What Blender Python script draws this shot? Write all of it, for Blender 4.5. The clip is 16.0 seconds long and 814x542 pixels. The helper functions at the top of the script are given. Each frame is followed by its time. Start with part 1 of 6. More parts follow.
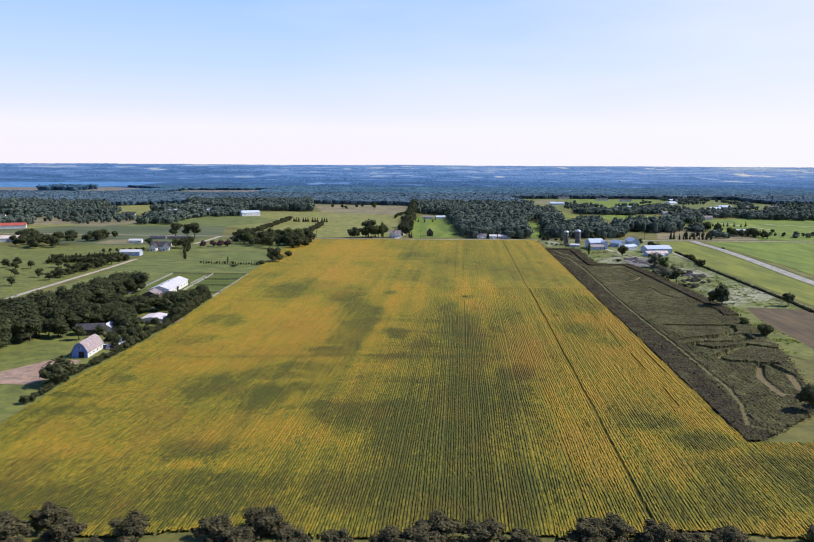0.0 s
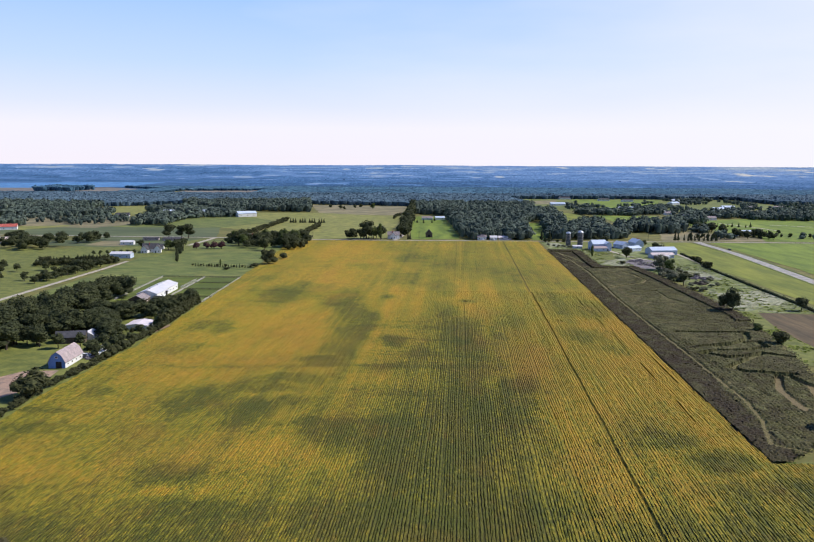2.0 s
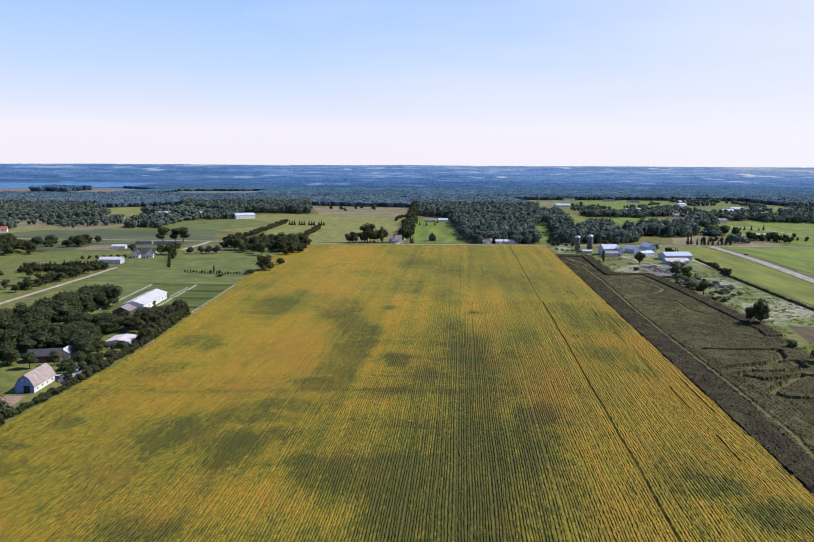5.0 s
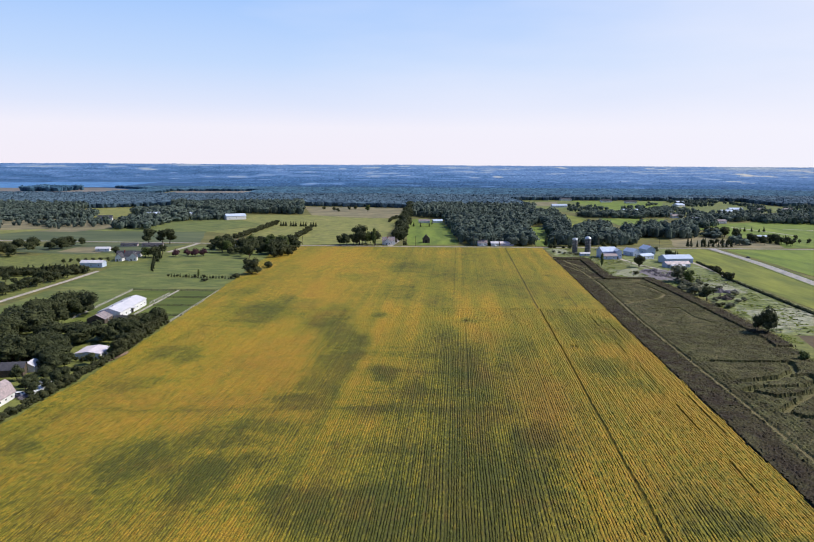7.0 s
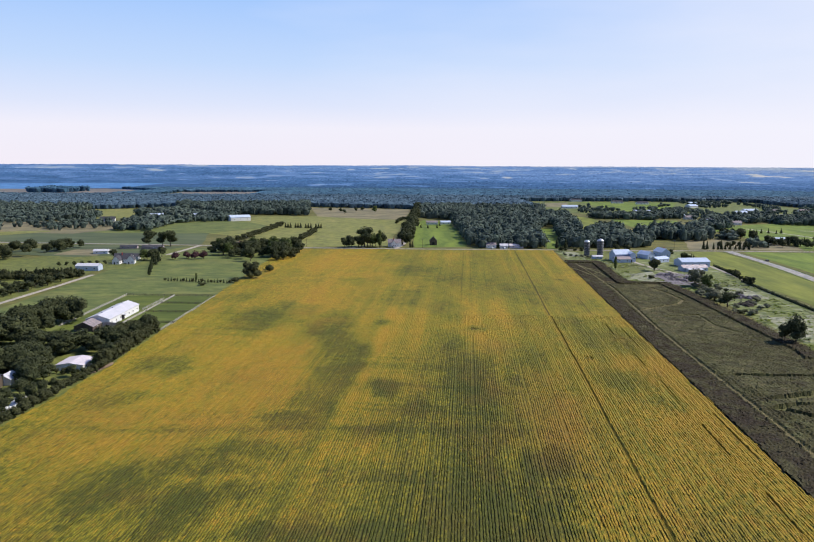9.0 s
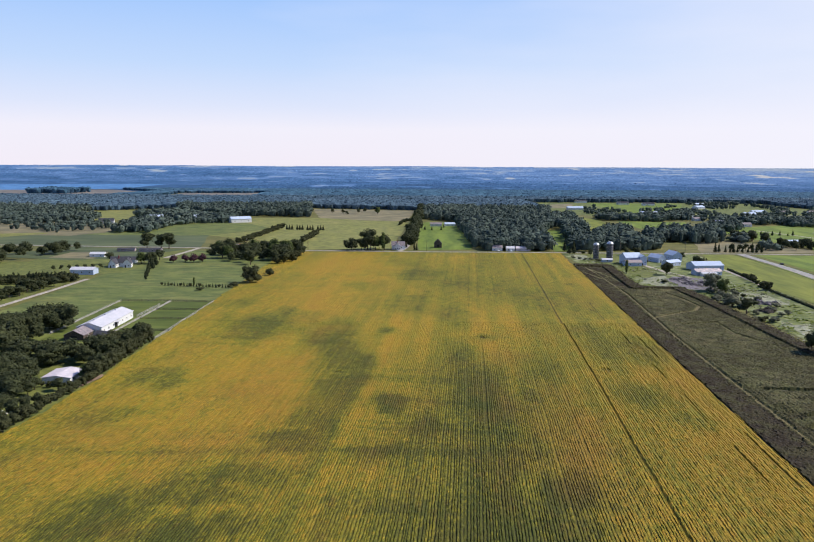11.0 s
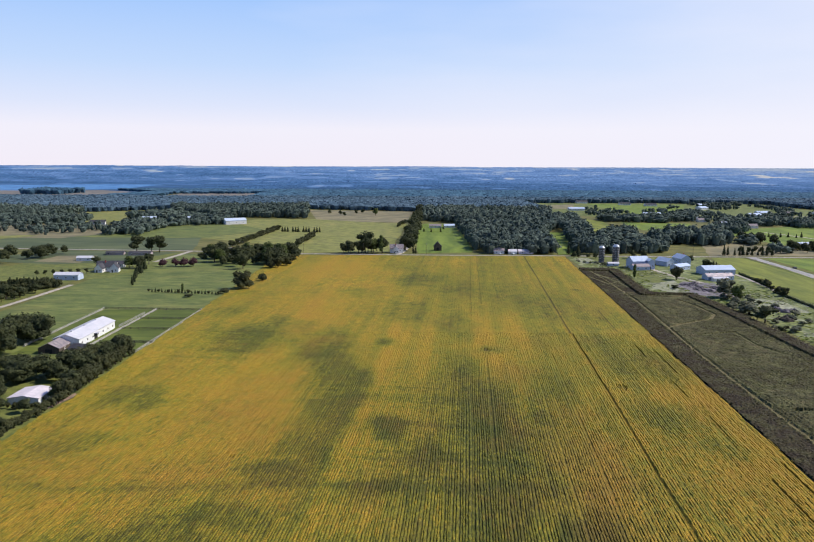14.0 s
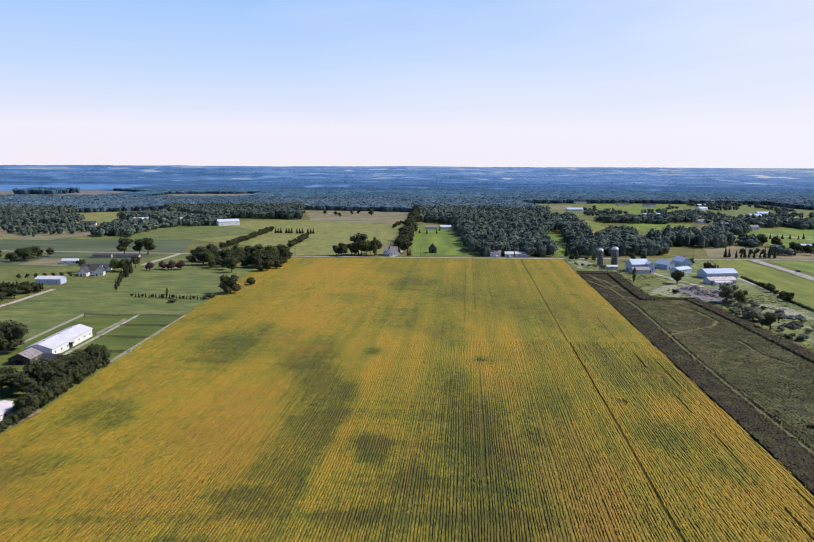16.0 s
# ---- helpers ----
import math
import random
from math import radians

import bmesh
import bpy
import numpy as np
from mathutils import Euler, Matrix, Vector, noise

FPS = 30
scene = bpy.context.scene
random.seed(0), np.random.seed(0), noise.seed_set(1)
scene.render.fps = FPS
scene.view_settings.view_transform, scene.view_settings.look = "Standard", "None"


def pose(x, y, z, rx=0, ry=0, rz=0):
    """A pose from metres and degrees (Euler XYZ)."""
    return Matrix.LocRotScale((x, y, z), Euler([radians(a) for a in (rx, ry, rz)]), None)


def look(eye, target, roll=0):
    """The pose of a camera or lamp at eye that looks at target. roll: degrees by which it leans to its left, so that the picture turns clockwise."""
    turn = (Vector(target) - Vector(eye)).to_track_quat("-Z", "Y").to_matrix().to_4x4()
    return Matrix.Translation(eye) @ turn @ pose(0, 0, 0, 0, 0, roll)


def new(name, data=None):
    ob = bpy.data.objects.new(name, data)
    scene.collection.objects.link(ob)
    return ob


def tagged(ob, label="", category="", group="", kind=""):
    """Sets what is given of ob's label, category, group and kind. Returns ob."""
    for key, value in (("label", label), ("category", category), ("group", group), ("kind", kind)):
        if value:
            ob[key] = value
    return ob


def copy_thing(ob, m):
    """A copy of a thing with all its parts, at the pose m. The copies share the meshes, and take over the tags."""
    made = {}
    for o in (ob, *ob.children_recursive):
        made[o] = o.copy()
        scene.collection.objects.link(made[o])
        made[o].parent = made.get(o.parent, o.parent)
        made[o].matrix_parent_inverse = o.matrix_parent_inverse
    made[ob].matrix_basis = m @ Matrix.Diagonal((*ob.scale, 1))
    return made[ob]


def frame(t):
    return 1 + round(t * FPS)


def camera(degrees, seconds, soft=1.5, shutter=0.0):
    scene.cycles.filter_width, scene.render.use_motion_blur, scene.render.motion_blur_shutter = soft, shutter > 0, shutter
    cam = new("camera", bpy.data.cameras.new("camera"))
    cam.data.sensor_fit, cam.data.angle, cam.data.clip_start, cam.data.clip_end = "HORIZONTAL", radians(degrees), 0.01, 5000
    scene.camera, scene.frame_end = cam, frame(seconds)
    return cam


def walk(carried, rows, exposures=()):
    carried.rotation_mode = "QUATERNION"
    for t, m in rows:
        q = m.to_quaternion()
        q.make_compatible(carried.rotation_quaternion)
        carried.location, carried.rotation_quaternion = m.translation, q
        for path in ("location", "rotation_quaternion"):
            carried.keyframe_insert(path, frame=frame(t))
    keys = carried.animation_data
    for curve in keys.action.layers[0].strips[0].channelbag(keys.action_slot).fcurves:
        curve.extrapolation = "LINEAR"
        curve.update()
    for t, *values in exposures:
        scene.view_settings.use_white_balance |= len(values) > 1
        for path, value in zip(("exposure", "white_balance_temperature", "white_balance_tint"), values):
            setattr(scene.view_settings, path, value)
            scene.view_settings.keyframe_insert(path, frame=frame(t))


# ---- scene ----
cam = camera(56.0, 16.0, soft=1.15)
# seconds, x, y, z, tilt down, turn right, roll
PATH = [
    (0.0, -0.00, 0.00, 85.99, 8.113, 0.015, 0.329),
    (0.5, 0.49, 4.55, 85.70, 8.111, 0.044, 0.316),
    (1.0, 0.90, 9.20, 85.48, 8.104, 0.088, 0.304),
    (1.5, 1.18, 14.03, 85.34, 8.089, 0.045, 0.296),
    (2.0, 1.25, 18.97, 85.29, 8.093, 0.038, 0.289),
    (2.5, 1.07, 24.04, 85.31, 8.091, 0.013, 0.288),
    (3.0, 0.72, 29.20, 85.43, 8.089, -0.096, 0.289),
    (3.5, 0.22, 34.37, 85.65, 8.106, -0.129, 0.293),
    (4.0, -0.31, 39.66, 85.93, 8.101, -0.171, 0.302),
    (6.5, 1.50, 65.79, 86.96, 8.133, 0.221, 0.342),
    (7.0, 2.96, 71.39, 86.95, 8.140, 0.241, 0.350),
    (7.5, 4.22, 76.96, 86.89, 8.122, 0.075, 0.344),
    (8.0, 5.06, 82.56, 86.71, 8.146, -0.206, 0.332),
    (8.5, 5.51, 88.16, 86.42, 8.139, -0.278, 0.320),
    (9.0, 5.62, 93.71, 86.07, 8.081, -0.442, 0.306),
    (11.5, 2.87, 116.70, 85.90, 8.023, -0.615, 0.288),
    (12.0, 2.37, 121.12, 85.89, 8.025, -0.631, 0.265),
    (12.5, 2.06, 125.46, 85.86, 7.993, -0.650, 0.248),
    (13.0, 1.99, 129.64, 85.85, 7.992, -0.563, 0.245),
    (13.5, 2.37, 133.53, 85.90, 8.008, -0.493, 0.250),
    (14.0, 2.96, 137.35, 86.02, 8.014, -0.485, 0.265),
    (14.5, 3.79, 141.35, 86.18, 8.018, -0.492, 0.278),
    (15.0, 4.80, 145.50, 86.35, 8.028, -0.387, 0.280),
    (15.5, 5.96, 149.73, 86.49, 8.035, -0.344, 0.278),
    (16.0, 7.16, 154.22, 86.61, 8.031, -0.399, 0.267),
]
walk(cam, [(t, pose(x, y, z, 90 - tilt, 0, -turn) @ pose(0, 0, 0, 0, 0, roll)) for t, x, y, z, tilt, turn, roll in PATH],
     exposures=[(0.0, 0.09), (4.0, 0.04), (8.0, 0.0), (16.0, 0.0)])

# ---- light ----
SUN_ELEVATION, SUN_BEARING = 44.0, 80.0     # degrees; bearing counted from +y towards +x
world = bpy.data.worlds.new("world")
scene.world = world
world.use_nodes = True
wn, wl = world.node_tree.nodes, world.node_tree.links
sky = wn.new("ShaderNodeTexSky")
sky.sky_type, sky.sun_disc = "NISHITA", False
sky.sun_elevation, sky.sun_rotation = radians(SUN_ELEVATION), radians(SUN_BEARING)
sky.altitude, sky.air_density, sky.dust_density, sky.ozone_density = 250, 1.0, 0.3, 4.0
way = wn.new("ShaderNodeTexCoord").outputs["Generated"]
axes = wn.new("ShaderNodeSeparateXYZ")
wl.new(way, axes.inputs[0])
# thin haze low in the sky, whiter towards the sun
low = wn.new("ShaderNodeValToRGB")
stops = ((0.0, (0.90, 0.85, 0.94)), (0.042, (0.89, 0.87, 0.97)), (0.07, (0.74, 0.80, 0.98)), (0.12, (0.55, 0.71, 0.99)), (0.21, (0.35, 0.57, 0.99)))
for _ in range(3):
    low.color_ramp.elements.new(0.5)
for el, (p, c) in zip(low.color_ramp.elements, stops):
    el.position, el.color = p, (*c, 1)
wl.new(axes.outputs["Z"], low.inputs["Fac"])
streak = wn.new("ShaderNodeTexNoise")
streak.inputs["Scale"].default_value, streak.inputs["Detail"].default_value = 3.0, 4.0
stretched = wn.new("ShaderNodeMapping")
stretched.inputs["Scale"].default_value = (1.0, 1.0, 5.0)
wl.new(way, stretched.inputs["Vector"])
wl.new(stretched.outputs["Vector"], streak.inputs["Vector"])
side = wn.new("ShaderNodeMath")
side.operation, side.use_clamp = "MULTIPLY_ADD", True
side.inputs[1].default_value = 1.05
wl.new(axes.outputs["X"], side.inputs[0])
breakup = wn.new("ShaderNodeMath")
breakup.operation = "MULTIPLY_ADD"
breakup.inputs[1].default_value, breakup.inputs[2].default_value = 0.6, -0.17
wl.new(streak.outputs["Fac"], breakup.inputs[0])
wl.new(breakup.outputs[0], side.inputs[2])
white = wn.new("ShaderNodeMix")
white.data_type = "RGBA"
white.inputs[7].default_value = (0.90, 0.90, 1.0, 1)
wl.new(side.outputs[0], white.inputs[0])
wl.new(low.outputs["Color"], white.inputs[6])
haze = wn.new("ShaderNodeBackground")
wl.new(white.outputs[2], haze.inputs["Color"])
wn["Background"].inputs["Strength"].default_value = 0.10
tint = wn.new("ShaderNodeMix")
tint.data_type, tint.blend_type = "RGBA", "MULTIPLY"
tint.inputs[0].default_value, tint.inputs[7].default_value = 1.0, (0.68, 0.93, 1.33, 1)
wl.new(sky.outputs["Color"], tint.inputs[6])
wl.new(tint.outputs[2], wn["Background"].inputs["Color"])
share = wn.new("ShaderNodeMapRange")
share.interpolation_type = "SMOOTHSTEP"
share.inputs["From Min"].default_value, share.inputs["From Max"].default_value = 0.19, 0.29
share.inputs["To Min"].default_value, share.inputs["To Max"].default_value = 1.0, 0.0
wl.new(axes.outputs["Z"], share.inputs["Value"])
both = wn.new("ShaderNodeMixShader")
wl.new(share.outputs["Result"], both.inputs["Fac"])
wl.new(wn["Background"].outputs[0], both.inputs[1])
wl.new(haze.outputs[0], both.inputs[2])
wl.new(both.outputs[0], wn["World Output"].inputs["Surface"])

sun = new("sun", bpy.data.lights.new("sun", "SUN"))
sun.data.energy, sun.data.angle, sun.data.color = 5.2, radians(0.53), (1.0, 0.93, 0.82)
e, b = radians(SUN_ELEVATION), radians(SUN_BEARING)
sun.matrix_world = look((math.cos(e) * math.sin(b) * 400, math.cos(e) * math.cos(b) * 400, math.sin(e) * 400), (0, 0, 0))

# ---- materials ----
def ramp(nodes, links, fac, stops):
    r = nodes.new("ShaderNodeValToRGB")
    while len(r.color_ramp.elements) < len(stops):
        r.color_ramp.elements.new(0.5)
    for el, (p, c) in zip(r.color_ramp.elements, stops):
        el.position, el.color = p, (*c, 1)
    links.new(fac, r.inputs["Fac"])
    return r.outputs["Color"]


def tex_noise(nodes, links, vec, scale, detail=4.0, rough=0.6, stretch=None):
    n = nodes.new("ShaderNodeTexNoise")
    n.inputs["Scale"].default_value, n.inputs["Detail"].default_value, n.inputs["Roughness"].default_value = scale, detail, rough
    if stretch:
        m = nodes.new("ShaderNodeMapping")
        m.inputs["Scale"].default_value = stretch
        links.new(vec, m.inputs["Vector"])
        vec = m.outputs["Vector"]
    links.new(vec, n.inputs["Vector"])
    return n.outputs["Fac"]


def mix(nodes, links, fac, a, b, mode="MIX"):
    m = nodes.new("ShaderNodeMix")
    m.data_type, m.blend_type = "RGBA", mode
    for sock, v in ((m.inputs[0], fac), (m.inputs[6], a), (m.inputs[7], b)):
        if isinstance(v, (int, float)):
            sock.default_value = v
        elif isinstance(v, tuple):
            sock.default_value = (*v, 1)
        else:
            links.new(v, sock)
    return m.outputs[2]


def surface(name, low, high, fine=2.0, broad=0.03, rough=0.85, bump=0.0, metal=0.0, contrast=0.36, per_island=0.0, per_object=0.0,
            stretch=None, third=None, spec=0.3, mottle=1.0):
    """A material of two colours mixed by a fine and a broad noise, at real size."""
    m = bpy.data.materials.new(name)
    m.use_nodes = True
    n, l = m.node_tree.nodes, m.node_tree.links
    p = n["Principled BSDF"]
    p.inputs["Roughness"].default_value, p.inputs["Metallic"].default_value = rough, metal
    p.inputs["Specular IOR Level"].default_value = spec
    vec = n.new("ShaderNodeTexCoord").outputs["Object"]
    f1 = tex_noise(n, l, vec, fine, 5.0, 0.65, stretch)
    f2 = tex_noise(n, l, vec, broad, 3.0, 0.6)
    c1 = ramp(n, l, f1, [(0.5 - contrast / 2.4, low), (0.5 + contrast / 2.4, high)])
    mid = tuple((a + b) / 2 for a, b in zip(low, high))
    c2 = ramp(n, l, f2, [(0.32, low), (0.52, mid), (0.68, third or high)])
    f3 = tex_noise(n, l, vec, math.sqrt(fine * broad), 4.0, 0.6, stretch)
    col = mix(n, l, 1.0, mix(n, l, 0.5, c1, c2), ramp(n, l, f3, [(0.36, tuple(1 - mottle * v for v in (0.30, 0.25, 0.22))), (0.64, tuple(1 + mottle * v for v in (0.30, 0.24, 0.2)))]), "MULTIPLY")
    if per_island or per_object:
        amount = per_island or per_object
        src = n.new("ShaderNodeNewGeometry").outputs["Random Per Island"] if per_island else n.new("ShaderNodeObjectInfo").outputs["Random"]
        k = ramp(n, l, src, [(0.0, (1 - amount,) * 3), (1.0, (1 + amount, 1 + amount, 1 + amount * 0.7))])
        col = mix(n, l, 1.0, col, k, "MULTIPLY")
    l.new(col, p.inputs["Base Color"])
    if bump:
        bn = n.new("ShaderNodeBump")
        bn.inputs["Strength"].default_value, bn.inputs["Distance"].default_value = 0.8, bump
        l.new(f1, bn.inputs["Height"])
        l.new(bn.outputs["Normal"], p.inputs["Normal"])
    return m


def crop_material(name, ripe, green, dark, red):
    """Crop rows: how ripe, from the mesh's own attribute, broken up by noise."""
    m = bpy.data.materials.new(name)
    m.use_nodes = True
    n, l = m.node_tree.nodes, m.node_tree.links
    p = n["Principled BSDF"]
    p.inputs["Roughness"].default_value, p.inputs["Specular IOR Level"].default_value = 0.8, 0.15
    a = n.new("ShaderNodeAttribute")
    a.attribute_name = "ripe_or_haze"
    vec = n.new("ShaderNodeTexCoord").outputs["Object"]
    f1 = tex_noise(n, l, vec, 2.6, 6.0, 0.85)
    f2 = tex_noise(n, l, vec, 0.06, 4.0, 0.6, (1.0, 0.35, 1.0))
    add = n.new("ShaderNodeMath")
    add.operation = "MULTIPLY_ADD"
    l.new(f1, add.inputs[0])
    add.inputs[1].default_value = 0.7
    l.new(a.outputs["Fac"], add.inputs[2])
    sub = n.new("ShaderNodeMath")
    sub.operation = "SUBTRACT"
    sub.inputs[1].default_value = 0.35
    l.new(add.outputs[0], sub.inputs[0])
    col = ramp(n, l, sub.outputs[0], [(0.0, green), (0.4, (0.52 * green[0] + 0.45 * ripe[0], 0.62 * green[1] + 0.56 * ripe[1], 0.5 * green[2] + 0.5 * ripe[2])), (0.8, ripe), (1.0, tuple(0.65 * g + 0.35 * r for g, r in zip(ripe, red)))])
    r = n.new("ShaderNodeAttribute")
    r.attribute_name = "rust"
    blush = ramp(n, l, f2, [(0.45, (0, 0, 0)), (0.75, (1, 1, 1))])
    half = n.new("ShaderNodeMath")
    half.operation, half.use_clamp = "MULTIPLY_ADD", True
    half.inputs[1].default_value = 0.15
    l.new(blush, half.inputs[0])
    l.new(r.outputs["Fac"], half.inputs[2])
    col = mix(n, l, half.outputs[0], col, red)
    col = mix(n, l, 1.0, col, ramp(n, l, tex_noise(n, l, vec, 1.7, 3.0, 0.7), [(0.3, (0.8, 0.8, 0.8)), (0.7, (1.2, 1.2, 1.2))]), "MULTIPLY")
    col = mix(n, l, 1.0, col, ramp(n, l, tex_noise(n, l, vec, 5.0, 2.0, 0.6), [(0.36, (0.4, 0.42, 0.4)), (0.5, (0.9, 0.9, 0.9)), (0.64, (1.6, 1.58, 1.6))]), "MULTIPLY")
    # in the soybean furrows this near-black is soil plus painted-in shade
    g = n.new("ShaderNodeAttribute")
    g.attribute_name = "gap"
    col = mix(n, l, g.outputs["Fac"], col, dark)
    l.new(col, p.inputs["Base Color"])
    return m


